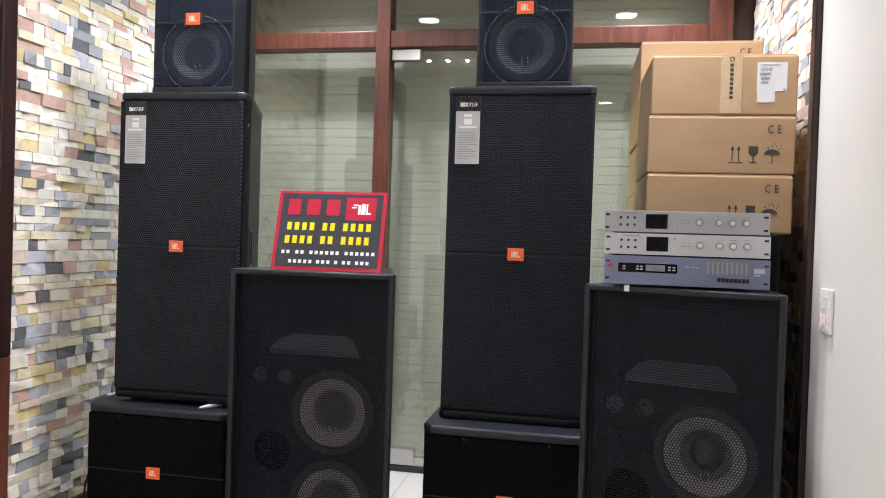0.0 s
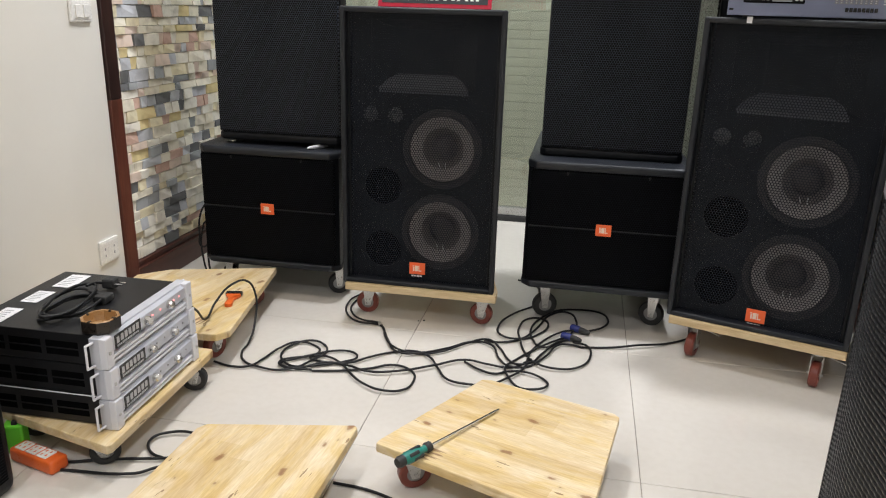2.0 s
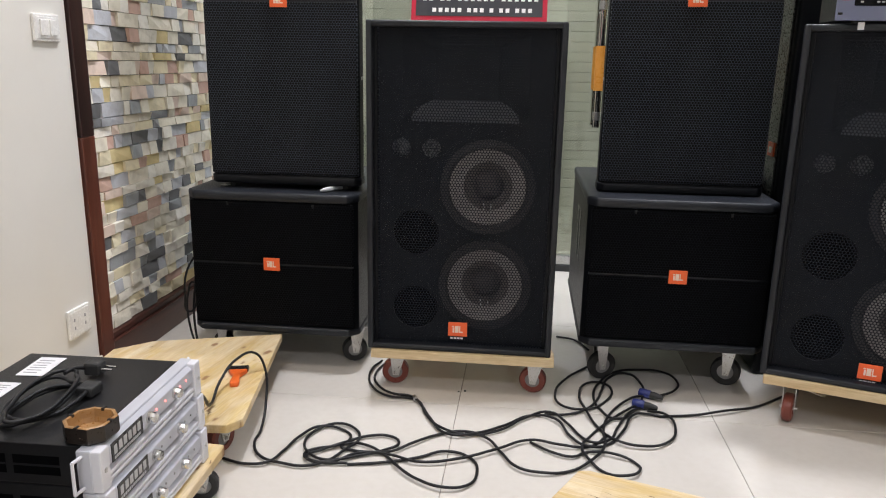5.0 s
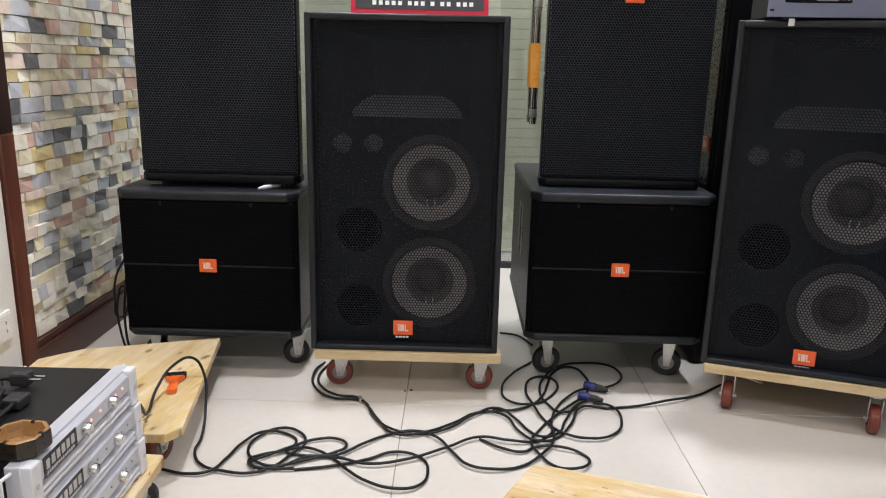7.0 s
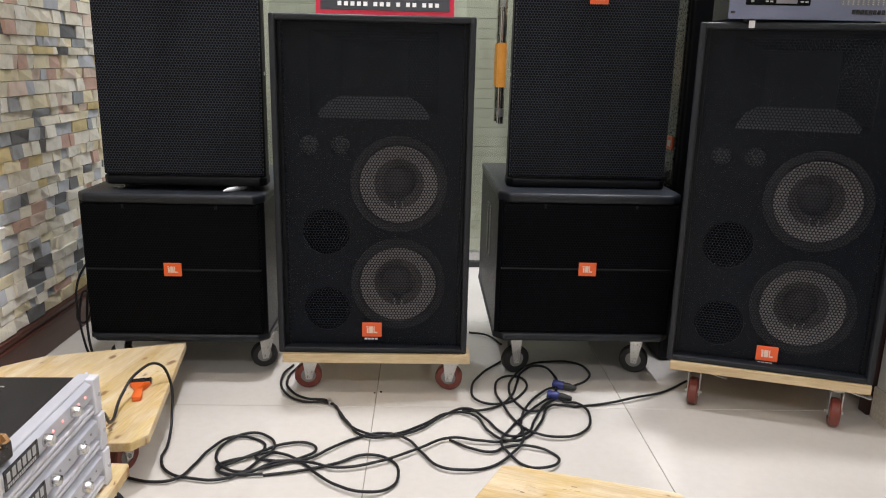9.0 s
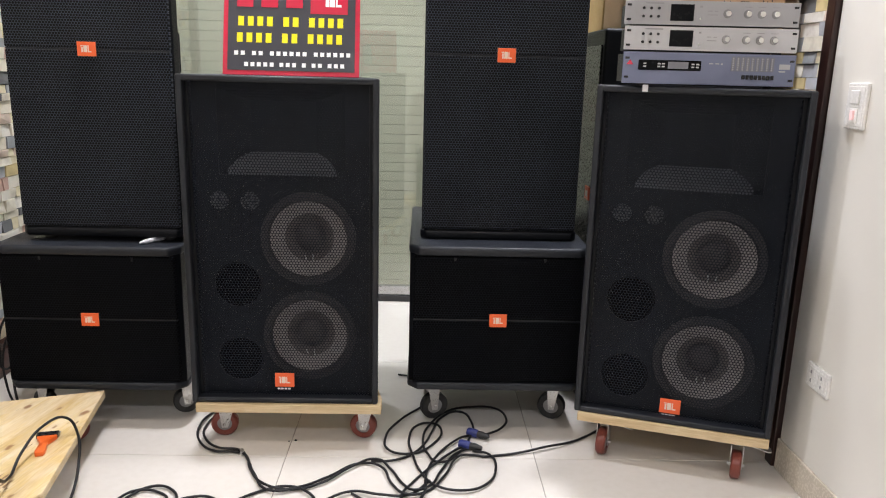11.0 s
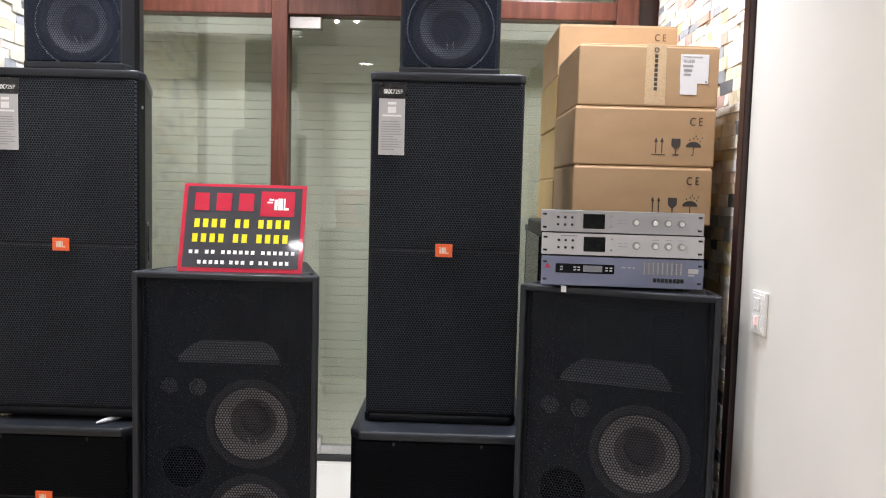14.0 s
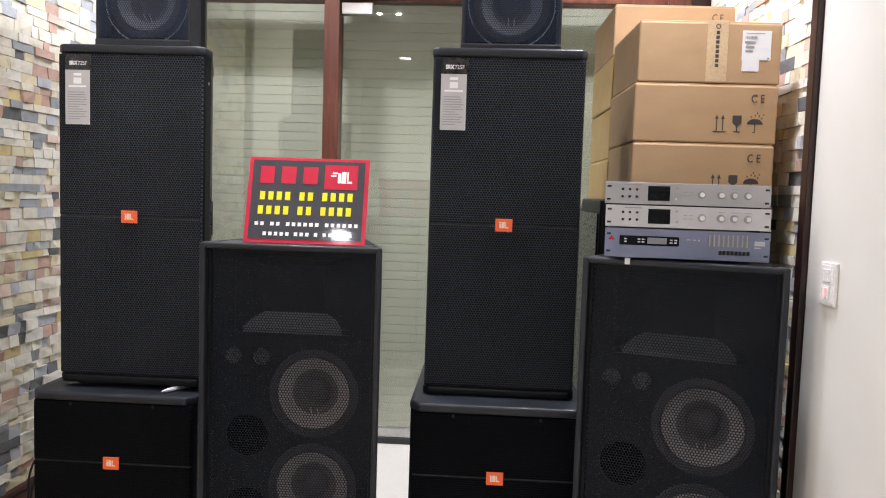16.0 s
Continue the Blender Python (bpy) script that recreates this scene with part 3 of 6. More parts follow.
# window wall: varnished frame, transom, glass, roller shutter behind
def window_wall():
    win = thing("window_1", "red-brown wooden glazed partition with a transom", "window", kind="structure")
    y0, y1 = YB - 0.05, YB + 0.06
    for n, b in (("mullion", (-1.165, y0 - 0.004, 0, -1.08, y1, ZC)), ("mullion", (0.63, y0 - 0.004, 0, 0.745, y1, ZC)), ("side_post", (XSL, y0, 0, XSL + 0.13, y1, ZC))):
        part(n, bm_box(*b, 0.006), FRAME_WOOD, win)
    part("side_post", bm_box(0.7455, y0 + 0.03, 0, XSR, y1, ZC, 0.004), DARK_WOOD, win, "dark brown infill post")
    for x0, x1 in ((XSL + 0.13, -1.165), (-1.08, 0.63)):
        part("transom", bm_box(x0, y0, 2.393, x1, y1, 2.488, 0.006), FRAME_WOOD, win)
        part("head_rail", bm_box(x0, y0, 2.90, x1, y1, ZC, 0.004), FRAME_WOOD, win)
        for z0, z1 in ((0.035, 2.393), (2.488, 2.90)):
            g = part("pane", bm_box(x0, YB - 0.004, z0, x1, YB + 0.006, z1), GLASS, win, "green-tinted glass pane")
            g.visible_shadow = False
    # rail coloured near-black along the gap under the glass
    part("floor_rail", bm_box(XSL + 0.13, y0 + 0.02, 0, 0.63, y1, 0.034, 0.004), RUBBER, win, "dark strip under the glass")
    part("bottom_rail", bm_box(-1.08, YB - 0.022, 0.036, 0.63, YB + 0.022, 0.085, 0.004), STEEL, win, "steel rail under the glass door")
    part("patch_lock", bm_box(-1.05, YB - 0.03, 0.04, -0.88, YB + 0.03, 0.13, 0.004), STEEL, win, "steel patch lock")
    part("patch_fitting", bm_box(-1.078, YB - 0.025, 2.325, -0.91, YB + 0.025, 2.388, 0.004), STEEL, win, "steel patch fitting at the glass door's head")
    sh = thing("roller_shutter", "closed grey-green steel roller shutter behind glass", "shutter", kind="structure")
    z = 0.0
    me = link_mesh("slat", bm_prism([(0, 0), (-0.0012, 0.0012), (-0.0018, 0.024), (-0.0012, 0.0495), (0.0, 0.0505), (0.006, 0.0515), (0.006, 0)], 0, XSR - XSL - 0.02, 0.0), SHUTTER)
    while z < 2.95:
        s = new("slat", me)
        s.parent = sh
        s.matrix_basis = Matrix(((0, 0, 1, XSL + 0.01), (1, 0, 0, YB + 0.22), (0, 1, 0, z), (0, 0, 0, 1)))
        z += 0.052
    h = thing("door_pull", "tubular steel door pull with an amber wooden grip", "door handle")
    part("tube_upper", bm_cyl((-0.370, YB - 0.075, 1.17), (-0.370, YB - 0.075, 1.42), 0.018), CHROME, h, smooth=True)
    part("tube_lower", bm_cyl((-0.370, YB - 0.075, 0.775), (-0.370, YB - 0.075, 0.955), 0.018), CHROME, h, smooth=True)
    part("grip", bm_cyl((-0.370, YB - 0.075, 0.955), (-0.370, YB - 0.075, 1.17), 0.0235), AMBER, h, "amber varnished wooden grip", smooth=True)
    part("outer_tube", bm_cyl((-0.370, YB + 0.085, 0.775), (-0.370, YB + 0.085, 1.42), 0.018), CHROME, h, smooth=True)
    part("outer_grip", bm_cyl((-0.370, YB + 0.085, 0.955), (-0.370, YB + 0.085, 1.17), 0.0235), AMBER, h, "amber varnished wooden grip", smooth=True)
    for z in (0.83, 1.36):
        part("outer_standoff", bm_cyl((-0.370, YB + 0.020, z), (-0.370, YB + 0.085, z), 0.010, n=16), CHROME, h, smooth=True)
        part("standoff", bm_cyl((-0.370, YB - 0.078, z), (-0.370, YB - 0.003, z), 0.010, n=16), CHROME, h, smooth=True)
        part("collar", bm_cyl((-0.370, YB - 0.075, z - 0.02), (-0.370, YB - 0.075, z + 0.02), 0.0205), STEEL, h, smooth=True)


window_wall()

# downlights; the pair at y 3.62 is assumed
def downlights():
    first = None
    for i, (x, y) in enumerate(DOWNLIGHTS):
        if first is None:
            first = thing("downlight", "round white recessed ceiling downlight, lit", "ceiling light", pose(x, y, ZC), "ceiling downlights")
            part("trim_ring", bm_lathe([(0.075, -0.001), (0.098, -0.002), (0.10, -0.008), (0.088, -0.014), (0.076, -0.008), (0.075, -0.001)], 36), SWITCH, first, smooth=True)
            part("diffuser", bm_cyl((0, 0, -0.009), (0, 0, -0.003), 0.076, n=36), LAMP_GLOW, first, "glowing diffuser")
        else:
            copy_thing(first, pose(x, y, ZC))
        lamp = bpy.data.lights.new("downlight_lamp", "AREA")
        lamp.shape, lamp.size, lamp.energy, lamp.color = "DISK", 0.15, LAMP_WATTS * (0.60 if y > 3 else (0.84 if x < 0 else 0.76) if y > 0 else (0.93 if x < 0 else 0.83)), (0.915, 0.958, 1.0)
        lamp.spread = radians(128)
        ob = new("downlight_lamp", lamp)
        ob.matrix_basis = pose(x, y, ZC - 0.016)
    for x in (-1.47, -1.29, -1.11):
        spot = thing("ceiling_spot", "small warm ceiling spot, lit", "ceiling light", pose(x, 1.35, ZC), "warm ceiling spots")
        part("bezel", bm_lathe([(0.018, -0.001), (0.032, -0.002), (0.032, -0.010), (0.02, -0.012), (0.018, -0.001)], 24), STEEL, spot, smooth=True)
        part("bulb", bm_cyl((0, 0, -0.007), (0, 0, -0.002), 0.019, n=20), WARM_GLOW, spot, "glowing warm bulb")
        lamp = bpy.data.lights.new("ceiling_spot_lamp", "AREA")
        lamp.shape, lamp.size, lamp.energy, lamp.color = "DISK", 0.04, LAMP_WATTS * 0.26, (1.0, 0.93, 0.84)
        new("ceiling_spot_lamp", lamp).matrix_basis = pose(x, 1.35, ZC - 0.014)


downlights()


# ---- loudspeakers ----
def badge(parent, x, z, y, w=0.058, h=0.044, sub=False):
    b = part("badge", bm_box(x - w / 2, y - 0.005, z - h / 2, x + w / 2, y, z + h / 2, 0.0015), ORANGE, parent, "small orange maker's badge")
    bm = bmesh.new()
    k = w / 0.058
    for x0, z0, x1, z1 in ((-0.015, -0.010, -0.010, 0.006), (-0.008, -0.010, 0.003, 0.011), (0.005, -0.010, 0.008, 0.011), (0.008, -0.010, 0.016, -0.006), (-0.017, 0.008, -0.010, 0.011)):
        bm_box(x + x0 * k, y - 0.0056, z + z0 * k, x + x1 * k, y - 0.004, z + z1 * k, bm=bm)
    part("print", bm, BADGE_INK, b, "pale printed mark")
    if sub:
        bars("series_strip", [(x - 0.024 + 0.011 * i, z - h / 2 - 0.011, x - 0.015 + 0.011 * i, z - h / 2 - 0.005) for i in range(4)], y, INK_WHITE, parent, "tiny pale lettering strip")
    return b


def caster(parent, x, y, top, r, wheel, turn, brake=False):
    """A swivel caster: plate, fork of two cheeks, wheel with hub, axle bolt. top: height of its plate; the wheel stands at z = 0."""
    c = part("caster", bm_box(-0.038, -0.030, top - 0.004, 0.038, 0.030, top, 0.001), STEEL, parent, "zinc swivel caster", m=pose(x, y, 0, 0, 0, turn))
    part("swivel", bm_cyl((0, 0, top - 0.018), (0, 0, top - 0.004), 0.026, 0.03, n=20), STEEL, c, smooth=True)
    for s in (-1, 1):
        bm = bm_prism([(-0.026, 0), (0.026, 0), (0.026 - 0.010, -(top - 0.018 - r) - 0.012), (-0.004, -(top - 0.018 - r) - 0.012)], 0, 0.003)
        part("fork", bm, STEEL, c, m=Matrix(((1, 0, 0, 0.004), (0, 0, 1, s * 0.018 - 0.0015), (0, 1, 0, top - 0.018), (0, 0, 0, 1))))
    wx = 0.012
    m = Matrix.Translation((wx, 0, r)) @ pose(0, 0, 0, 90)
    part("wheel", bm_lathe([(r * 0.55, -0.015), (r * 0.9, -0.015), (r, -0.010), (r, 0.010), (r * 0.9, 0.015), (r * 0.55, 0.015), (r * 0.55, -0.015)], 32, m=m), wheel, c, "worn wheel", smooth=True)
    part("hub", bm_lathe([(0, -0.013), (r * 0.3, -0.013), (r * 0.56, -0.011), (r * 0.56, 0.011), (r * 0.3, 0.013), (0, 0.013)], 28, m=m), HUB_GREY, c, smooth=True)
    if brake:
        part("brake_pedal", bm_prism([(-0.024, 0.0), (0.024, 0.0), (0.020, 0.052), (0.012, 0.060), (-0.012, 0.060), (-0.020, 0.052)], top - 0.030, top - 0.026, 0.001, 1), STEEL, c, "pressed steel brake pedal", m=pose(0, 0.014, 0.018, -14))
    part("axle_bolt", bm_cyl((wx, -0.026, r), (wx, 0.026, r), 0.006, n=8), STEEL, c)
    return c


def driver(parent, x, z, y, r, cone=None, name="woofer"):
    """A cone loudspeaker that looks along -y: basket ring, surround, paper cone, dust cap."""
    m = Matrix.Translation((x, y, z)) @ pose(0, 0, 0, 90)
    w = part(name, bm_lathe([(r * 1.24, 0.0), (r * 1.24, 0.008), (r * 1.19, 0.011), (r * 1.06, 0.010), (r * 1.0, 0.003), (r, 0.0)], 56, m=m), CONE_DARK, parent, "large woofer behind the grille", smooth=True)
    part("cone", bm_lathe([(r * 1.0, 0.004), (r * 0.97, 0.007), (r * 0.66, -0.020), (r * 0.64, -0.022)], 56, m=m), cone or CONE, w, "grey paper cone ring", smooth=True)
    part("inner_cone", bm_lathe([(r * 0.645, -0.021), (r * 0.42, -0.042), (r * 0.40, -0.043)], 48, m=m), CONE_IN, w, "dark inner cone", smooth=True)
    part("dust_cap", bm_lathe([(r * 0.41, -0.042), (r * 0.36, -0.030), (r * 0.24, -0.021), (r * 0.10, -0.017), (0, -0.016)], 40, m=m), DUST, w, "domed dust cap", smooth=True)
    for s in (-1, 1):
        part("lead_wire", bm_cyl((x + s * r * 0.10, y - 0.0, z - r * 0.42), (x + s * r * 0.09, y + 0.02, z - r * 0.62), 0.0022, n=8), STEEL, w)
    return w


def tall_speaker(m, label, foot):
    """A double 15 inch cabinet, tapered to the back; origin at the middle of the front's foot."""
    w, h, d = 0.525, 1.210, 0.50
    t = thing("tall_loudspeaker", label, "loudspeaker", m, "pair of tall loudspeakers")
    hw = w / 2
    outline = [(-hw, 0.022), (-hw + 0.016, 0.006), (hw - 0.016, 0.006), (hw, 0.022), (hw, 0.075), (hw - 0.152, d), (-hw + 0.152, d), (-hw, 0.075)]
    part("body", bm_prism(outline, 0.018, h - 0.018, 0.004), CAB, t)
    cap = [(-hw - 0.004, 0.018), (-hw + 0.016, -0.004), (hw - 0.016, -0.004), (hw + 0.004, 0.018), (hw + 0.003, 0.078), (hw - 0.150, d + 0.004), (-hw + 0.150, d + 0.004), (-hw - 0.003, 0.078)]
    # same cap twice: paler edge tone on top, darker cabinet tone below
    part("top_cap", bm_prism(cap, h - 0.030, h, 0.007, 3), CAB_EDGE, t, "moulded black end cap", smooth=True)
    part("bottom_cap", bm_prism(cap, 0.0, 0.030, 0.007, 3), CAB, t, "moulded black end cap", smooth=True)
    for z0, z1 in ((0.034, h / 2 - 0.002), (h / 2 + 0.002, h - 0.034)):
        g = bm_box(-hw + 0.004, -0.003, z0, hw - 0.004, 0.02, z1, 0.006, 2)
        part("grille", g, GR_FOAM, t, "punched black steel grille over foam")
    part("groove", bm_box(-hw + 0.006, 0.001, h / 2 - 0.003, hw - 0.006, 0.012, h / 2 + 0.003), CAB_EDGE, t)
    part("badge_recess", bm_box(-0.0315, -0.0038, h / 2 - 0.0225, 0.0315, -0.002, h / 2 + 0.0265, 0.001), PLATE, t)
    badge(t, 0.0, h / 2 + 0.002, -0.004)
    x0, z1 = -hw + 0.030, h - 0.036
    pl = part("name_plate", bm_box(x0, -0.0055, z1 - 0.055, x0 + 0.092, -0.003, z1, 0.001), PLATE, t, "black model plate with white lettering")
    lettering("model_name", "SRX", 0.019, INK_WHITE, pl, pose(x0 + 0.030, -0.0062, z1 - 0.032) @ FRONT, 0.030, 0.0009)
    lettering("model_number", "725F", 0.019, INK_WHITE, pl, pose(x0 + 0.0625, -0.0062, z1 - 0.032) @ FRONT, 0.033)
    st = part("sticker", bm_box(x0, -0.0052, z1 - 0.055 - 0.19, x0 + 0.088, -0.0032, z1 - 0.055), STICKER, t, "silver-grey specification sticker")
    rr = [(x0 + 0.03, z1 - 0.075, x0 + 0.058, z1 - 0.066), (x0 + 0.03, z1 - 0.103, x0 + 0.058, z1 - 0.082), (x0 + 0.012, z1 - 0.115, x0 + 0.076, z1 - 0.109)]
    bars("heading_bar", rr, -0.0052, INK_WHITE, st)
    rnd = random.Random(5)
    bars("text_bar", [(x0 + 0.008, z1 - 0.134 - 0.0085 * i, x0 + 0.05 + 0.03 * rnd.random(), z1 - 0.131 - 0.0085 * i) for i in range(12)], -0.0052, INK_GREY, st)
    for x, y in ((-0.2, 0.06), (0.2, 0.06), (-0.12, 0.42), (0.12, 0.42)):
        part("foot", bm_cyl((x, y, -foot), (x, y, 0.002), 0.02, n=16), RUBBER, t, "round rubber foot")
    for s in (-1, 1):
        hd = part("side_handle", bm_box(-0.012, -0.045, -0.08, 0.002, 0.045, 0.08, 0.006), PLATE, t, "recessed side handle", m=pose(s * (hw - 0.028), 0.16, h / 2, 0, 0, s * 17.6 + (0 if s > 0 else 180)))
        part("handle_bar", bm_box(0.0, -0.012, -0.065, 0.006, 0.012, 0.065, 0.003), CAB_EDGE, hd)
        for z in (0.30, 0.90):
            part("screw", bm_cyl((s * hw, 0.05, z * h), (s * (hw + 0.002), 0.05, z * h), 0.006, n=10), STEEL, t)
    return t


def bass_bin(m, label, casters, w, z0, z1):
    """A single 18 inch bass cabinet on casters; origin on the floor under the middle of its front."""
    d = 0.73
    t = thing("bass_loudspeaker", label, "loudspeaker", m, "pair of bass loudspeakers")
    hw = w / 2
    outline = [(-hw, 0.03), (-hw + 0.02, 0.012), (hw - 0.02, 0.012), (hw, 0.03), (hw, d), (-hw, d)]
    part("body", bm_prism(outline, z0 + 0.012, z1 - 0.012, 0.004), CAB, t)
    cap = [(-hw - 0.004, 0.032), (-hw + 0.03, -0.004), (hw - 0.03, -0.004), (hw + 0.004, 0.032), (hw + 0.004, d), (-hw - 0.004, d)]
    part("top_cap", bm_prism(cap, z1 - 0.032, z1, 0.010, 3), CAB_EDGE, t, "moulded black end cap", smooth=True)
    part("bottom_cap", bm_prism(cap, z0, z0 + 0.028, 0.009, 3), CAB_EDGE, t, "moulded black end cap", smooth=True)
    zm = (z0 + z1) / 2
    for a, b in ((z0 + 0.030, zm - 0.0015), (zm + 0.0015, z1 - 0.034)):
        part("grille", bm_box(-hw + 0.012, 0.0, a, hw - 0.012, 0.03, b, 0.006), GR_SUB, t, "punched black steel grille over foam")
    part("groove", bm_box(-hw + 0.014, 0.004, zm - 0.003, hw - 0.014, 0.014, zm + 0.003), CAB_EDGE, t)
    badge(t, 0.0, zm + 0.002, -0.0012, 0.058, 0.045)
    for x in (-0.5, 0.5):
        part("grille_clip", bm_box(x * hw - 0.004, -0.001, z1 - 0.048, x * hw + 0.004, 0.002, z1 - 0.036, 0.001), PLATE, t)
    for s in (-1, 1):
        hd = part("side_handle", bm_box(s * (hw - 0.03), 0.26, zm - 0.04, s * (hw + 0.0015), 0.44, zm + 0.16, 0.012), PLATE, t, "recessed side handle")
        part("handle_bar", bm_box(s * (hw - 0.012), 0.335, zm - 0.03, s * (hw + 0.004), 0.36, zm + 0.15, 0.006), CAB_EDGE, hd)
    for x, y, a in casters:
        caster(t, x, y, z0, 0.05 if z0 > 0.15 else 0.046, RUBBER, a)
    for x in (-0.2, 0.2):
        part("foot_cup", bm_cyl((x, 0.12, z1 - 0.002), (x, 0.12, z1 + 0.001), 0.02, n=20), PLATE, t)
    return t


def stage_monitor(m, label):
    """A smaller 12 inch cabinet with a woofer behind an open grille; origin at the middle of its front's foot."""
    w, h, d = 0.345, 0.60, 0.34
    t = thing("small_loudspeaker", label, "loudspeaker", m, "pair of small loudspeakers")
    hw = w / 2
    sides = bm_box(-hw, 0.0, 0.012, -hw + 0.012, 0.10, h - 0.012, 0.003)
    part("frame_side", sides, CAB_EDGE, t)
    part("frame_side", bm_box(hw - 0.012, 0.0, 0.012, hw, 0.10, h - 0.012, 0.003), CAB_EDGE, t)
    part("frame_foot", bm_box(-hw - 0.002, -0.004, 0.0, hw + 0.002, 0.10, 0.026, 0.005), CAB_EDGE, t)
    part("frame_head", bm_box(-hw - 0.002, -0.004, h - 0.026, hw + 0.002, 0.10, h, 0.005), CAB_EDGE, t)
    back = [(-hw, 0.095), (hw, 0.095), (hw, 0.14), (hw - 0.07, d), (-hw + 0.07, d), (-hw, 0.12)]
    part("body", bm_prism(back, 0.0, h, 0.005), CAB, t)
    part("baffle", bm_box(-hw + 0.01, 0.088, 0.02, hw - 0.01, 0.097, h - 0.02), BAFFLE, t)
    g = bm_box(-hw + 0.010, -0.002, 0.028, hw - 0.010, 0.001, h - 0.028)
    part("grille", g, GR_TOP, t, "open punched black steel grille")
    driver(t, 0.0, 0.165, 0.030, 0.106, TOP_CONE)
    ring = bm_lathe([(0.148, 0.002), (0.151, 0.004), (0.153, 0.002), (0.151, 0.0), (0.148, 0.002)], 56, m=Matrix.Translation((0, 0.033, 0.165)) @ pose(0, 0, 0, 90))
    part("gasket_ring", ring, STEEL, t, "bright gasket ring", smooth=True)
    part("cross_bar", bm_box(-hw + 0.012, -0.006, 0.272, hw - 0.012, 0.0, 0.282, 0.002), CAB_EDGE, t)
    part("badge_recess", bm_box(-0.04, -0.0085, 0.262, 0.04, -0.002, 0.318, 0.001), PLATE, t)
    badge(t, 0.0, 0.290, -0.008, 0.060, 0.046)
    return t


def stage_cabinet(m, label, board, casters, dx=0.0, dz=0.0, drop=0.005, w=0.604, z0=0.155, d=0.48):
    """A wide cabinet with a raised rim and open grille: horn, two tweeters, two ports and two 15 inch woofers, on a pine dolly board."""
    z1 = 1.202
    hw, rim, rec = w / 2, 0.019, 0.030
    t = thing("stage_loudspeaker", label, "loudspeaker", m, "pair of stage loudspeakers")
    for n, b in (("rim_top", (-hw + 0.045, 0.001, z1 - rim, hw - 0.045, 0.16, z1 - 0.001)), ("rim_top_edge", (-hw + rim - 0.004, 0, z1 - rim, hw - rim + 0.004, 0.05, z1)), ("rim_foot", (-hw + rim - 0.004, 0, z0, hw - rim + 0.004, 0.05, z0 + rim)), ("rim_foot_back", (-hw + 0.045, 0.04, z0 + 0.001, hw - 0.045, 0.16, z0 + rim - 0.001))):
        part(n, bm_box(*b, 0.006, 3), CAB_EDGE, t, smooth=True)
    for s in (-1, 1):
        part("rim_side", bm_prism([(s * hw, 0), (s * hw, 0.022), (s * (hw - 0.042), 0.17), (s * (hw - 0.055), 0.17), (s * (hw - rim), 0.03), (s * (hw - rim), 0)], z0, z1, 0.005, 3), CAB_EDGE, t, smooth=True)
    back = [(-hw + 0.040, 0.155), (hw - 0.040, 0.155), (hw - 0.058, 0.22), (hw - 0.13, d), (-hw + 0.13, d), (-hw + 0.058, 0.22)]
    part("body", bm_prism(back, z0, z1, 0.006), CAB, t)
    part("grille", bm_box(-hw + rim, rec, z0 + rim, hw - rim, rec + 0.0012, z1 - rim), GR_OPEN, t, "open punched black steel grille")
    part("baffle", bm_box(-hw + 0.046, 0.140, z0 + 0.01, hw - 0.046, 0.152, z1 - 0.01), BAFFLE, t)
    # front plate with its openings for woofers, ports and horn
    bm = bmesh.new()
    rings = [[(-hw + 0.032, z0 + 0.017), (hw - 0.032, z0 + 0.017), (hw - 0.032, z1 - 0.017), (-hw + 0.032, z1 - 0.017)], [(-0.196, 0.900), (0.196, 0.900), (0.196, z1 - 0.039), (-0.196, z1 - 0.039)]]
    for cx, cz, r in ((0.078 + dx, 0.700 + dz, 0.148), (0.078 + dx, 0.379 - drop * 0.5 + dz, 0.148), (-0.150, 0.545, 0.074), (-0.150, 0.290, 0.074)):
        rings.append([(cx + r * math.cos(2 * math.pi * k / 40), cz + r * math.sin(2 * math.pi * k / 40)) for k in range(40)])
    for ring in rings:
        vs = [bm.verts.new((px, 0.050, pz)) for px, pz in ring]
        for k in range(len(vs)):
            bm.edges.new((vs[k], vs[(k + 1) % len(vs)]))
    bmesh.ops.triangle_fill(bm, use_beauty=True, use_dissolve=False, edges=bm.edges[:], normal=(0, -1, 0))
    bmesh.ops.solidify(bm, geom=bm.faces[:], thickness=0.006)
    part("front_plate", bm, BAFFLE, t, "black plate cut out for the drivers")
    for s in (-1, 1):
        part("grille_frame", bm_box(s * (hw - rim - 0.006) - 0.006, rec - 0.004, z0 + rim, s * (hw - rim - 0.006) + 0.006, rec, z1 - rim, 0.002), CAB, t)
    y = 0.047
    for z in (0.702 - 0.002, 0.379 - drop * 0.5):
        driver(t, 0.078 + dx, z + dz, y, 0.121)
        part("woofer_flange", bm_cyl((0.078 + dx, y, z + dz), (0.078 + dx, 0.140, z + dz), 0.150, n=48, caps=False), CONE_DARK, t, smooth=True)
    for z in (0.545, 0.290):
        mm = Matrix.Translation((-0.150, 0.060, z)) @ pose(0, 0, 0, 90)
        # shallow closed disc, coloured near-black for the shade inside the port
        part("port", bm_lathe([(0.078, -0.012), (0.078, 0.004), (0.072, 0.006), (0.068, 0.0), (0.066, -0.011), (0, -0.011)], 40, m=mm), HOLE_SHADE, t, "round bass port", smooth=True)
    # horn: a flared mouth, its sloping lower lip coloured paler than the flare
    hz = 0.905
    bm = bmesh.new()
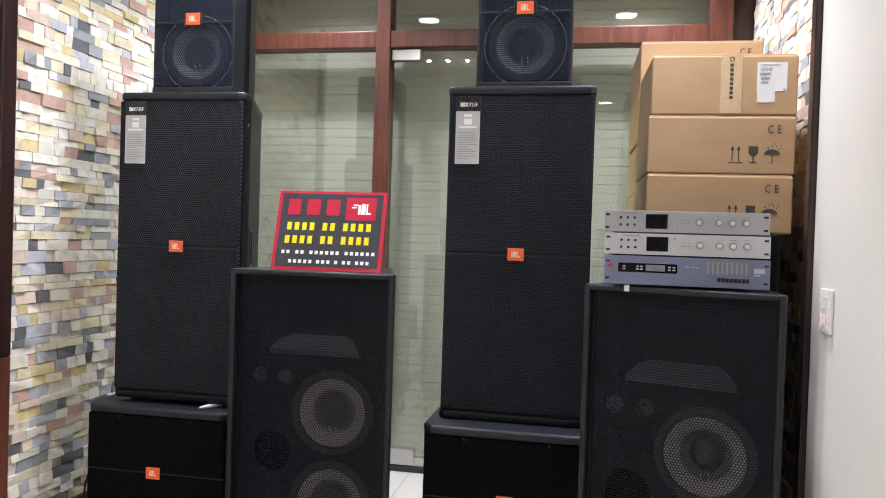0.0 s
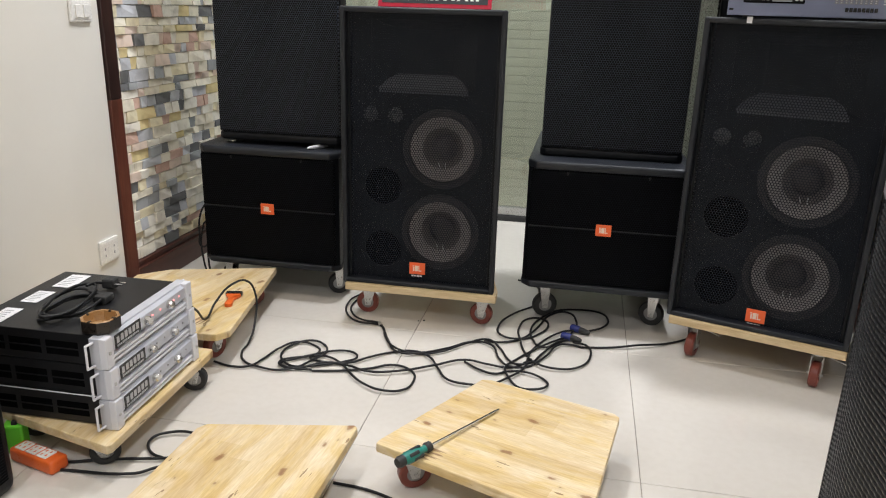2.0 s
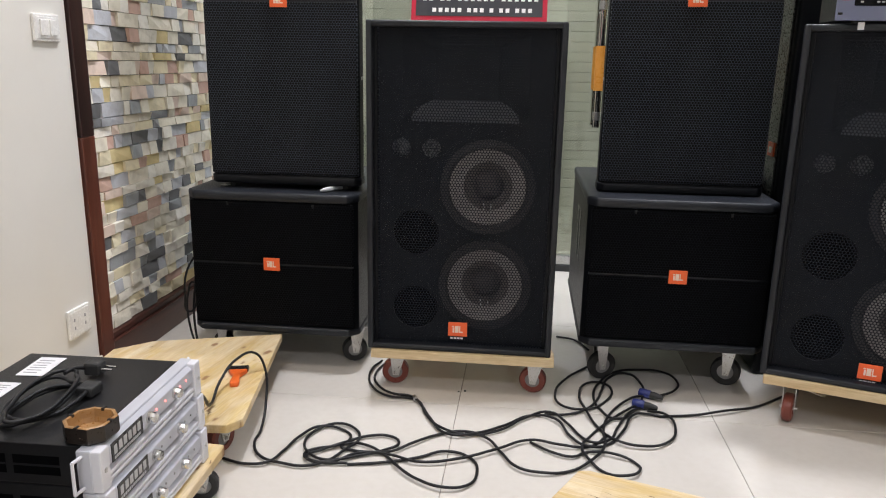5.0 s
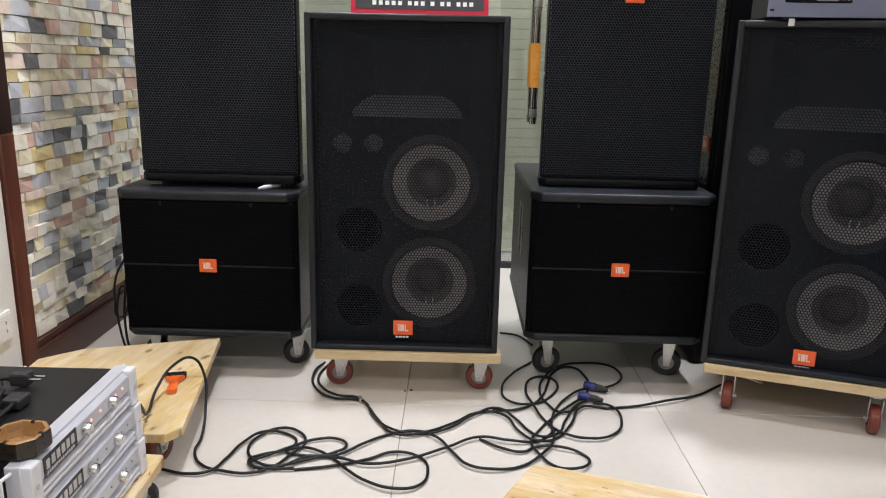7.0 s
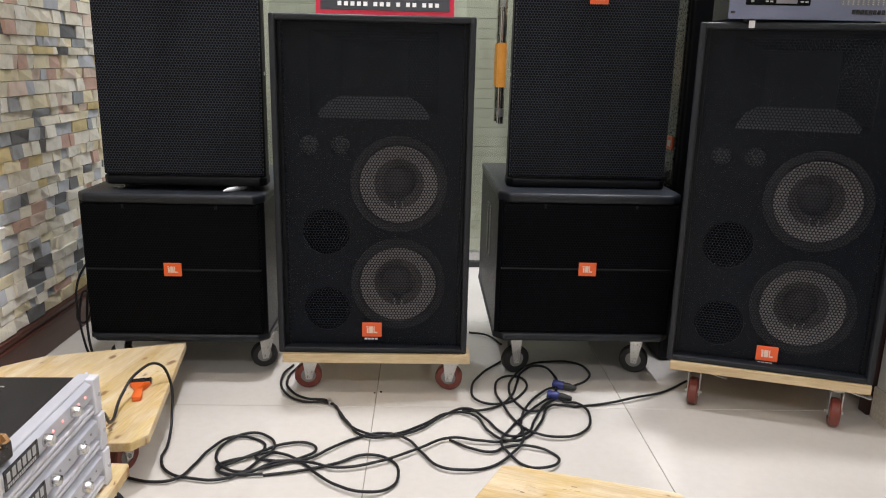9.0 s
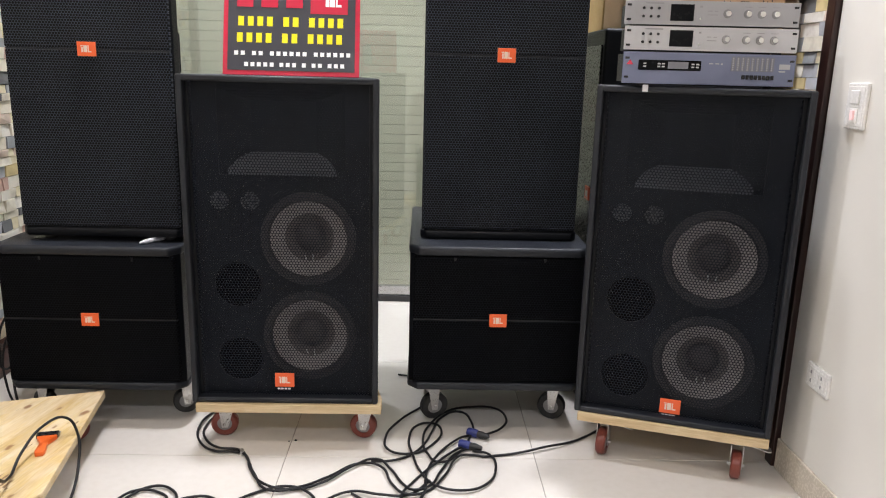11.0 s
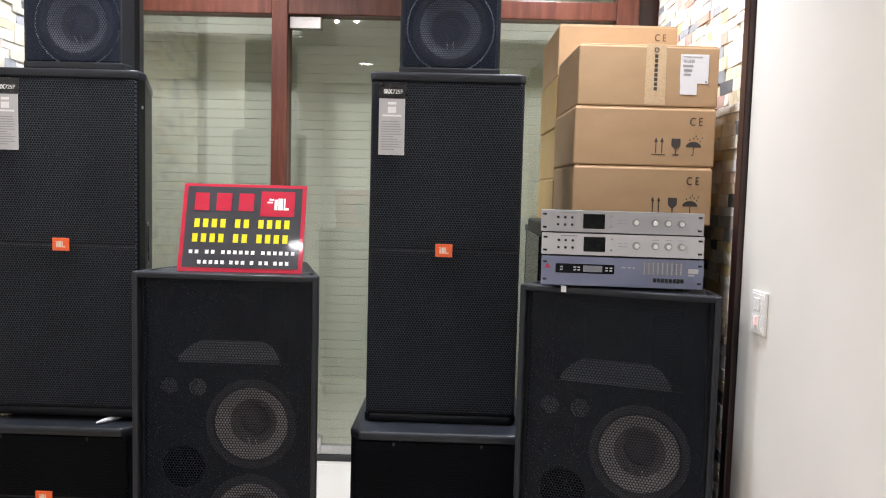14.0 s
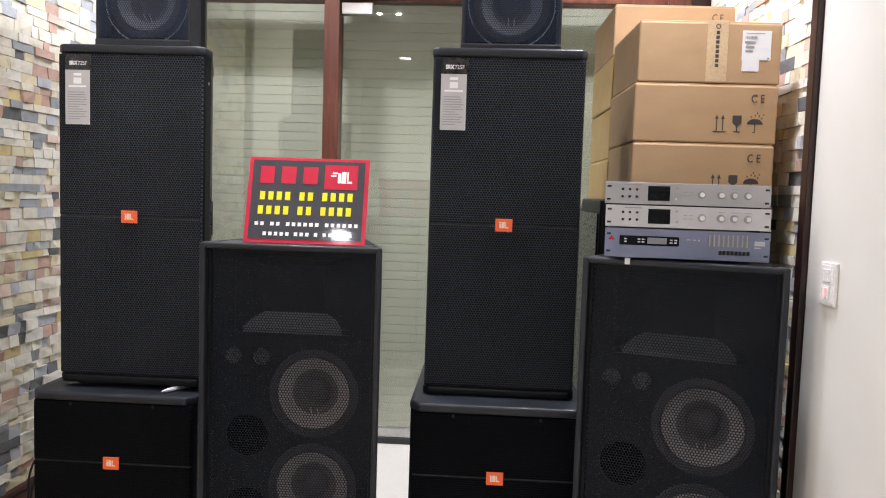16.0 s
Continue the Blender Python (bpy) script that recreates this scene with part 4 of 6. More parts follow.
    vs = [bm.verts.new(p) for p in ((-0.168, 0.046, hz + 0.012), (0.168, 0.046, hz + 0.012), (0.125, 0.094, hz + 0.062), (-0.125, 0.094, hz + 0.062), (-0.168, 0.050, hz - 0.004), (0.168, 0.050, hz - 0.004))]
    bm.faces.new(vs[:4]), bm.faces.new((vs[0], vs[4], vs[5], vs[1]))
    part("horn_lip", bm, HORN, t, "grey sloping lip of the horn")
    bm = bmesh.new()
    a = [bm.verts.new(p) for p in ((-0.195, 0.050, hz + 0.01), (0.195, 0.050, hz + 0.01), (0.195, 0.050, z1 - 0.04), (-0.195, 0.050, z1 - 0.04))]
    b = [bm.verts.new(p) for p in ((-0.10, 0.096, hz + 0.056), (0.10, 0.096, hz + 0.056), (0.10, 0.096, z1 - 0.075), (-0.10, 0.096, z1 - 0.075))]
    for i in range(4):
        bm.faces.new((a[i], a[(i + 1) % 4], b[(i + 1) % 4], b[i]))
    bm.faces.new(b)
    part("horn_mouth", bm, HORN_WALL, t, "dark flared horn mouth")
    for x in (-0.199, -0.103):
        mm = Matrix.Translation((x, 0.052, 0.818)) @ pose(0, 0, 0, 90)
        part("tweeter", bm_lathe([(0.036, -0.03), (0.0355, -0.014), (0.032, -0.002), (0.026, 0.007), (0.017, 0.013), (0.008, 0.0155), (0, 0.016)], 32, m=mm), TWEET, t, "domed black tweeter lobe", smooth=True)
    bm = bmesh.new()
    base = [bm.verts.new(p) for p in ((-0.188, 0.048, 0.748), (-0.114, 0.048, 0.748), (-0.151, 0.080, 0.800), (-0.188, 0.076, 0.744), (-0.114, 0.076, 0.744))]
    for k in ((0, 1, 2), (0, 2, 3), (1, 4, 2), (0, 3, 4, 1)):
        bm.faces.new([base[i] for i in k])
    part("tweeter_wedge", bm, HORN_WALL, t, "sloping wedge under the tweeters")
    for x, z in ((0.0, 0.852), (0.0, 0.535), (0.135, 0.888), (-0.06, 0.885)):
        part("screw", bm_cyl((x, 0.125, z), (x, 0.141, z), 0.006, n=10), STEEL, t)
    badge(t, -0.005 + dx, 0.232 - drop, rec - 0.001, 0.063, 0.048, True)
    x0, x1, y0, y1 = board
    dl = thing("furniture_dolly", "pale pine dolly board on casters under a loudspeaker", "dolly", m, "pine dollies")
    part("board", bm_prism([(x0, y0), (x1, y0), (x1, y0 + 0.06), (x1 - 0.08, y1), (x0 + 0.08, y1), (x0, y0 + 0.06)], z0 - 0.031, z0 - 0.0005, 0.003), PINE_EDGE, dl)
    for x, y, a in casters:
        caster(dl, x, y, z0 - 0.031, 0.045, RED_WHEEL, a, z0 > 0.16 and y < 0.2)
    return t


TALL_L, TALL_R = (-1.539, 2.655), (-0.210, 2.655)
tall_speaker(pose(*TALL_L, 0.661), "tall black loudspeaker with orange badge, standing on a bass cabinet", 0.018)
tall_speaker(pose(*TALL_R, 0.6755), "tall black loudspeaker with orange badge, standing on a bass cabinet", 0.0015)
bass_bin(pose(-1.572, 2.585, 0), "wide black bass loudspeaker on casters beside the stone wall", [(0.270, 0.135, 200), (-0.22, 0.10, 160), (0.22, 0.6, 180), (-0.22, 0.6, 180)], 0.598, 0.138, 0.643)
bass_bin(pose(-0.212, 2.545, 0), "wide black bass loudspeaker on black rubber casters", [(-0.215, 0.14, 20), (0.238, 0.15, 160), (-0.22, 0.6, 0), (0.22, 0.6, 180)], 0.592, 0.172, 0.674)
stage_monitor(pose(-1.515, 2.70, 1.8755), "small black loudspeaker standing on a tall loudspeaker")
stage_monitor(pose(-0.208, 2.70, 1.8845), "small black loudspeaker standing on a tall loudspeaker")
CASE_C, CASE_R = pose(-0.908, 2.46, 0), pose(0.317, 2.323, 0, 0, 0, -18.5)
stage_cabinet(CASE_C, "wide black stage loudspeaker with visible woofers, on a pine dolly", (-0.290, 0.314, -0.010, 0.40),
              [(-0.21, 0.085, 185), (0.262, 0.075, 170), (-0.18, 0.35, 90), (0.18, 0.35, 90)])
stage_cabinet(CASE_R, "wide black stage loudspeaker carrying rack units, on a pine dolly", (-0.285, 0.295, -0.004, 0.42),
              [(-0.20, 0.072, 262), (0.215, 0.056, 265), (-0.17, 0.36, 90), (0.17, 0.36, 90)], 0.004, -0.003, 0.017, 0.594, 0.164, 0.43)


def back_speaker():
    """A tall black cabinet behind, turned so that its badge looks aside, carrying the cartons."""
    t = thing("carton_stand_loudspeaker", "tall black loudspeaker carrying cardboard cartons", "loudspeaker")
    part("body", bm_box(0.14, 2.80, 0.0, 0.715, 3.34, 1.385, 0.012, 3), CAB, t)
    part("grille", bm_box(0.134, 2.83, 0.06, 0.142, 3.31, 1.33, 0.003), PLATE, t, "black cloth grille")
    b = part("badge", bm_box(0.128, 2.845, 0.785, 0.134, 2.905, 0.833, 0.001), ORANGE, t, "small orange maker's badge")
    part("print", bm_box(0.127, 2.86, 0.797, 0.1285, 2.89, 0.818), BADGE_INK, b)
    bk = thing("carton_stand_crate", "black flight case carrying the rear cartons", "flight case")
    part("body", bm_box(0.18, 3.36, 0.0, 0.74, 3.86, 1.335, 0.01), CAB, bk)
    part("edge_strip", bm_box(0.176, 3.356, 1.305, 0.744, 3.864, 1.339, 0.004), CAB_EDGE, bk)


back_speaker()


def ribbed_speaker():
    """The near cabinet whose bowed, ribbed grille looks across the room; grey top."""
    t = thing("ribbed_loudspeaker", "tall black loudspeaker with ribbed bowed grille and grey top", "loudspeaker")
    def bow(y):
        return 0.097 + 0.30 * max(0.0, abs(y - 0.66) - 0.14) ** 1.75 * 1.9
    ys = [1.035 - 0.75 * i / 24 for i in range(25)]
    front = [(bow(y), y) for y in ys]
    top = [(0.62, 1.030), (0.19, 1.028), (0.162, 1.016)] + [(x + 0.001, y - 0.008) for x, y in front[1:-1]] + [(0.16, 0.28), (0.62, 0.28)]
    part("top", bm_prism(top, 0.954, 1.0, 0.010, 2), GREY_TOP, t, "smooth grey moulded top", smooth=True)
    body = [(0.62, 1.035), (0.20, 1.035)] + [(x + 0.034, y) for x, y in front[2:-2]] + [(0.2, 0.285), (0.62, 0.285)]
    part("body", bm_prism(body, 0.0, 0.972), CAB, t)
    bm = bmesh.new()
    n = 104
    prev = None
    cols = [1.004 - 0.0095 * i for i in range(73)]
    for k in range(n):
        for rise, depth in ((0.0, 0.0095), (0.10, 0.0080), (0.46, 0.0080), (0.56, 0.0100), (0.60, 0.0270), (0.96, 0.0270)):
            z = 0.03 + 0.929 * (k + rise) / n
            ring = [bm.verts.new((bow(y) + depth - 0.0010 * (i % 2), y, z)) for i, y in enumerate(cols)]
            if prev:
                for i in range(len(ring) - 1):
                    bm.faces.new((prev[i], prev[i + 1], ring[i + 1], ring[i]))
            prev = ring
    post = [(bow(1.012) + 0.008, 1.012), (bow(1.0) + 0.006, 1.0), (bow(0.99) + 0.007, 0.99), (bow(0.99) + 0.02, 0.99), (bow(1.0) + 0.05, 1.012)]
    part("corner_post", bm_prism(post, 0.0, 0.960, 0.002, 2), CAB, t, "smooth black corner strip")
    part("grille", bm, RIBS, t, "horizontally ribbed black grille")
    part("foot", bm_prism([(0.62, 1.03), (0.2, 1.03)] + [(x + 0.02, y) for x, y in front[2:-2]] + [(0.2, 0.29), (0.62, 0.29)], 0.0, 0.03), CAB_EDGE, t)


ribbed_speaker()

near = thing("floor_loudspeaker", "black loudspeaker cabinet standing on the tiles", "loudspeaker")
part("body", bm_box(-2.06, 0.62, 0.0, -1.668, 1.20, 0.62, 0.03, 4), CAB, near, smooth=True)
part("grille", bm_box(-1.670, 0.66, 0.05, -1.658, 1.16, 0.57, 0.004), GR_SUB, near, "punched black grille")
part("foot", bm_box(-2.04, 0.64, -0.0, -1.72, 1.18, 0.02), RUBBER, near)


# ---- sign ----
def sign():
    s = thing("price_sign", "glossy red and black sign board leaning on the loudspeaker", "sign", pose(-0.874, 2.505, 1.2035, -15.5, 0, 1.5))
    w, h = 0.408, 0.298
    part("backing", bm_box(-w / 2, 0, 0, w / 2, 0.004, h, 0.001), SIGN_RED, s, "red glossy border")
    part("field", bm_box(-w / 2 + 0.014, -0.0012, 0.014, w / 2 - 0.014, 0.0, h - 0.010), SIGN_BLACK, s, "black glossy field")
    part("logo_block", bm_box(0.055, -0.0022, 0.190, 0.167, -0.001, 0.275), SIGN_RED, s, "red block with a white mark")
    bars("logo_mark", [(0.100, 0.212, 0.110, 0.248), (0.112, 0.212, 0.128, 0.252), (0.131, 0.212, 0.136, 0.252), (0.136, 0.212, 0.148, 0.219), (0.082, 0.244, 0.098, 0.250), (0.076, 0.235, 0.094, 0.240)], -0.0022, INK_WHITE, s)
    bars("headline_bar", [(-0.164, 0.206, -0.116, 0.266), (-0.092, 0.206, -0.042, 0.266), (-0.018, 0.206, 0.032, 0.266)], -0.002, SIGN_RED, s)
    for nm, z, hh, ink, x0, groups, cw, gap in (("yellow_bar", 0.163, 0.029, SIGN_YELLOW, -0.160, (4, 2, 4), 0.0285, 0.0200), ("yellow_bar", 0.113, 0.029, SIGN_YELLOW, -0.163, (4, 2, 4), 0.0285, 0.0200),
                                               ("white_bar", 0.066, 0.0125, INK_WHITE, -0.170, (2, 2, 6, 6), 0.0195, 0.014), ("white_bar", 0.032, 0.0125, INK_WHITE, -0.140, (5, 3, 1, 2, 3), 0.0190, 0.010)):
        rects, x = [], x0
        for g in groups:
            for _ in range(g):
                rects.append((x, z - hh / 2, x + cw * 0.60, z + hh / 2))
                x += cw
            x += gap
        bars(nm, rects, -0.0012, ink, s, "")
    part("prop", bm_box(-0.03, 0.004, 0.0, 0.03, 0.010, 0.16), SIGN_BLACK, s, "folded prop behind the sign", m=pose(0, 0.002, 0.06, -14))


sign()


# ---- rack units and cartons ----
def ears(parent, w, z0, z1, y):
    for s in (-1, 1):
        for z in (z0 + (z1 - z0) * 0.2, z0 + (z1 - z0) * 0.8):
            part("rack_slot", bm_box(s * (w / 2 - 0.011) - 0.006, y - 0.0006, z - 0.003, s * (w / 2 - 0.011) + 0.006, y + 0.001, z + 0.003), PLATE, parent)


def processor(m, panel, label):
    t = thing("audio_processor", label, "rack unit", m, "stacked rack units")
    w, h = 0.482, 0.0655
    part("chassis", bm_box(-0.215, 0.004, 0.001, 0.215, 0.20, h - 0.002, 0.001), AMP_BLACK, t)
    part("front_panel", bm_box(-w / 2, -0.003, 0, w / 2, 0.004, h, 0.001), panel, t)
    ears(t, w, 0, h, -0.003)
    for i in range(3):
        for z in (0.022, 0.044):
            part("button", bm_cyl((-0.190 + 0.021 * i, -0.006, z), (-0.190 + 0.021 * i, -0.002, z), 0.0040, n=12), PLATE, t)
    sc = part("display", bm_box(-0.115, -0.0045, 0.011, -0.050, -0.002, 0.056, 0.001), SCREEN, t, "black display window")
    for i, x in enumerate((0.042, 0.098, 0.136, 0.175)):
        k = part("knob", bm_lathe([(0.0105, 0.0), (0.0105, 0.004), (0.008, 0.012), (0.0072, 0.013), (0, 0.013)], 24, m=Matrix.Translation((x, -0.003, 0.033)) @ pose(0, 0, 0, 90)), CHROME, t, "round silver knob", smooth=True)
        part("knob_skirt", bm_cyl((x, -0.0035, 0.033), (x, -0.0028, 0.033), 0.0118, n=24), HUB_GREY, k)
    bars("print_bar", [(-0.185, 0.056, -0.135, 0.0595), (-0.035, 0.048, -0.028, 0.053), (-0.012, 0.038, 0.0, 0.040), (0.006, 0.038, 0.016, 0.040), (-0.012, 0.028, 0.016, 0.030), (0.088, 0.051, 0.108, 0.0525), (0.126, 0.051, 0.146, 0.0525), (0.165, 0.051, 0.185, 0.0525)], -0.003, INK_GREY, t)
    part("indicator", bm_cyl((-0.032, -0.005, 0.018), (-0.032, -0.002, 0.018), 0.003, n=10), CHROME, t)
    return t


def management_unit(m):
    t = thing("speaker_management_unit", "grey-blue two-unit loudspeaker management rack unit", "rack unit", m, "stacked rack units")
    w, h = 0.482, 0.088
    part("chassis", bm_box(-0.215, 0.004, 0.004, 0.215, 0.24, h - 0.003, 0.001), AMP_BLACK, t)
    part("front_panel", bm_box(-w / 2, -0.003, 0, w / 2, 0.004, h, 0.0015), BLUE_PANEL, t)
    ears(t, w, 0, h, -0.003)
    d = part("display", bm_box(-0.198, -0.0046, 0.038, -0.022, -0.002, 0.066, 0.003), SCREEN, t, "dark display strip")
    for x in (-0.180, -0.140, -0.128, -0.045, -0.032):
        for z in (0.048, 0.056):
            part("key", bm_box(x - 0.004, -0.0056, z - 0.002, x + 0.004, -0.004, z + 0.002), STICKER, d)
    part("lcd", bm_box(-0.115, -0.0052, 0.043, -0.058, -0.004, 0.062), GREY_TOP, d)
    lm = bmesh.new()
    for i in range(9):
        x0 = 0.062 + 0.0135 * i
        part("meter_column", bm_box(x0, -0.0042, 0.040, x0 + 0.011, -0.002, 0.080), GREY_TOP, t, "level meter")
        for k in range(6):
            bm_box(x0 + 0.003, -0.005, 0.043 + 0.006 * k, x0 + 0.0065, -0.004, 0.046 + 0.006 * k, bm=lm)
    part("meter_segments", lm, STICKER, t)
    for i in range(8):
        part("mute_key", bm_box(0.094 + 0.0115 * i, -0.006, 0.018, 0.103 + 0.0115 * i, -0.002, 0.030, 0.001, 1), PLATE, t)
    bars("print_bar", [(0.0, 0.058, 0.012, 0.0605), (0.018, 0.058, 0.028, 0.0605), (0.034, 0.056, 0.038, 0.061), (0.196, 0.048, 0.226, 0.062), (0.196, 0.040, 0.214, 0.044)], -0.003, STICKER, t)
    part("maker_mark", bm_prism([(-0.232, 0.052), (-0.212, 0.052), (-0.222, 0.066)], 0, 0.0008), SIGN_RED, t, "small red mark", m=Matrix(((1, 0, 0, 0), (0, 0, -1, -0.003), (0, 1, 0, 0), (0, 0, 0, 1))))
    for s in (-1, 1):
        part("foot", bm_cyl((s * 0.18, 0.03, -0.007), (s * 0.18, 0.03, 0.004), 0.012, n=14), RUBBER, t)
    return t


RK = pose(0.330, 2.352, 0, 0, 0, -4.5)
management_unit(RK @ pose(0.004, 0, 1.2095))
processor(RK @ pose(0.003, 0.004, 1.3025), SILVER_LT, "light silver one-unit rack processor with a dark display")
processor(RK @ pose(-0.001, 0.002, 1.3720), SILVER, "silver one-unit rack processor with a dark display")
part("tape_scrap", bm_box(0, 0, 0, 0.016, 0.02, 0.0008), PAPER, whole("paper_tag", bm_box(-0.008, -0.004, 0, 0.008, 0.03, 0.0008), PAPER, "small white paper tag taped to the cabinet rim", "tag", CASE_R @ pose(-0.160, 0.004, 1.2022)), m=pose(-0.008, -0.004, -0.016, 90))


def carton(m, w, d, h, board, label, marks="", group="stack of cartons"):
    """A closed carton: body, two top flaps with a taped seam, print marks on its front."""
    t = thing("carton", label, "cardboard box", m, group)
    part("body", bm_box(-w / 2, 0, 0, w / 2, d, h - 0.006, 0.006, 2), board, t)
    for y0, y1 in ((0.001, d / 2 - 0.002), (d / 2 + 0.002, d - 0.001)):
        part("flap", bm_box(-w / 2 + 0.005, y0 + 0.004, h - 0.008, w / 2 - 0.005, y1, h - 0.001, 0.0015, 1), board, t)
    if "ce" in marks:
        lettering("conformity_mark", "C E", 0.042, INK_BLACK, t, pose(w / 2 - 0.072, -0.001, h - 0.052) @ FRONT, 0.046, 0.0, 0.0003)
        bm = bmesh.new()
        for x in (-0.0, 0.022):
            xx = w / 2 - 0.214 + x
            bm_box(xx - 0.0018, -0.0008, h - 0.166, xx + 0.0018, 0, h - 0.115, bm=bm)
            bm_prism([(xx - 0.007, 0), (xx + 0.007, 0), (xx, 0.016)], 0, 0.0008, bm=bm)
            for v in bm.verts[-6:]:
                v.co = (v.co.x, -v.co.z, h - 0.126 + v.co.y)
        bm_box(w / 2 - 0.228, -0.0008, h - 0.172, w / 2 - 0.178, 0, h - 0.169, bm=bm)
        part("arrow_marks", bm, INK_BLACK, t, "printed upright arrows")
        bm, x = bmesh.new(), w / 2 - 0.142
        bm_box(x - 0.016, -0.0008, h - 0.138, x + 0.016, 0, h - 0.112, bm=bm)
        bm_prism([(x - 0.016, h - 0.138), (x + 0.016, h - 0.138), (x + 0.003, h - 0.150), (x - 0.003, h - 0.150)], 0, 0.0008, bm=bm)
        for v in bm.verts[-8:]:
            v.co = (v.co.x, -v.co.z, v.co.y)
        bm_box(x - 0.002, -0.0008, h - 0.168, x + 0.002, 0, h - 0.149, bm=bm)
        bm_box(x - 0.012, -0.0008, h - 0.172, x + 0.012, 0, h - 0.168, bm=bm)
        part("glass_mark", bm, INK_BLACK, t, "printed fragile glass mark")
        bm, x = bmesh.new(), w / 2 - 0.078
        bm_prism([(x + 0.028 * math.cos(a * math.pi / 10), h - 0.142 + 0.020 * math.sin(a * math.pi / 10)) for a in range(11)], 0, 0.0008, bm=bm)
        for v in bm.verts[-22:]:
            v.co = (v.co.x, -v.co.z, v.co.y)
        bm_box(x - 0.0015, -0.0008, h - 0.170, x + 0.0015, 0, h - 0.141, bm=bm)
        bm_box(x - 0.008, -0.0008, h - 0.172, x, 0, h - 0.169, bm=bm)
        for dx, dz in ((-0.014, 0.026), (0.0, 0.032), (0.014, 0.030), (0.024, 0.022), (0.03, 0.034), (0.008, 0.040)):
            bm_box(x + dx - 0.0018, -0.0008, h - 0.142 + dz - 0.003, x + dx + 0.0018, 0, h - 0.142 + dz + 0.003, bm=bm)
        part("umbrella_mark", bm, INK_BLACK, t, "printed keep-dry umbrella mark")
    if "label" in marks:
        lb = part("label", bm_box(w / 2 - 0.140, -0.0012, h - 0.135, w / 2 - 0.038, 0, h - 0.032), PAPER, t, "white paper shipping label")
        part("label_tail", bm_box(w / 2 - 0.138, -0.0014, h - 0.175, w / 2 - 0.078, 0, h - 0.110), PAPER, t, "second white label")
        rnd = random.Random(8)
        rects = [(w / 2 - 0.130 + 0.0035 * i, h - 0.062, w / 2 - 0.130 + 0.0035 * i + 0.0008 + 0.0018 * rnd.random(), h - 0.050) for i in range(12)]
        rects += [(w / 2 - 0.130, h - 0.0425, w / 2 - 0.062, h - 0.040), (w / 2 - 0.132, h - 0.078, w / 2 - 0.095, h - 0.069), (w / 2 - 0.128, h - 0.094, w / 2 - 0.098, h - 0.085), (w / 2 - 0.128, h - 0.108, w / 2 - 0.102, h - 0.101), (w / 2 - 0.05, h - 0.132, w / 2 - 0.042, h - 0.126)]
        bars("label_bar", rects, -0.0013, INK_GREY, lb)
        part("tape", bm_box(-0.012, -0.0015, 0.006, 0.062, 0, h + 0.0015), TAPE, t, "printed packing tape")
        bars("tape_bar", [(0.019, h - 0.048 - 0.0165 * i, 0.031, h - 0.036 - 0.0165 * i) for i in range(8)], -0.0015, INK_BLACK, t, "")
        part("tape_mark", bm_lathe([(0.006, 0), (0.009, 0), (0.009, 0.001), (0.006, 0.001), (0.006, 0)], 20, m=Matrix.Translation((0.025, -0.0015, h - 0.020)) @ pose(0, 0, 0, 90)), INK_BLACK, t)
    return t


BX, BY, BT = 0.500, 2.815, 1.5
for i, (z, w, h, marks, dx) in enumerate(((1.386, 0.505, 0.2105, "ce", 0.000), (1.5975, 0.510, 0.2120, "ce", 0.001), (1.8105, 0.505, 0.2200, "label", 0.006))):
    carton(pose(BX + dx, BY + 0.004 * i, z, 0, 0, BT), w, 0.46, h, CARD, ("brown carton with printed handling marks", "brown carton with printed handling marks", "brown carton with packing tape and white label")[i], marks)
for i, z in enumerate((1.341, 1.557, 1.774, 1.991)):
    carton(pose(0.487 + 0.004 * (i % 2), 3.30 + 0.01 * (i % 2), z, 0, 0, 1), 0.50, 0.50, 0.216, CARD_OLD if i < 3 else CARD, "yellowed carton in the rear stack" if i < 3 else "brown carton topping the rear stack", "ce" if i == 3 else "", "rear stack of cartons")


# ---- switches and outlets ----
def plate(name, m, w, h, label, kind):
    """A wall plate that looks along -y in its own frame; origin at its middle."""
    t = thing(name, label, "wall switch" if "switch" in name else "wall socket", m)
    part("frame", bm_box(-w / 2, -0.010, -h / 2, w / 2, 0, h / 2, 0.003, 2), SWITCH, t)
    part("inset", bm_box(-w / 2 + 0.008, -0.0115, -h / 2 + 0.008, w / 2 - 0.008, -0.009, h / 2 - 0.008, 0.001), SWITCH, t)
    if kind == "red":
        part("rocker", bm_box(-0.020, -0.016, 0.006, 0.020, -0.011, 0.042, 0.002), SWITCH, t)
        part("breaker", bm_box(-0.020, -0.014, -0.045, 0.020, -0.011, -0.004, 0.002), SWITCH, t)
        part("red_key", bm_box(-0.007, -0.019, -0.036, 0.007, -0.013, -0.010, 0.001), RED_KEY, t, "lit red rocker key")
    elif kind == "two":
        for x in (-0.022, 0.022):
            part("rocker", bm_box(x - 0.014, -0.016, -0.022, x + 0.014, -0.011, 0.022, 0.002), SWITCH, t)
    elif kind == "tall":
        part("rocker", bm_box(-0.014, -0.016, -0.03, 0.014, -0.011, 0.03, 0.002), SWITCH, t)
    else:
        for x in (-0.030, 0.026):
            for z in (-0.013, 0.013):
                part("slot", bm_box(x - 0.003, -0.0122, z - 0.005, x + 0.003, -0.011, z + 0.005), INK_GREY, t)
        part("middle", bm_box(-0.012, -0.0128, -0.02, 0.012, -0.011, 0.02, 0.001), SWITCH, t)
    return t


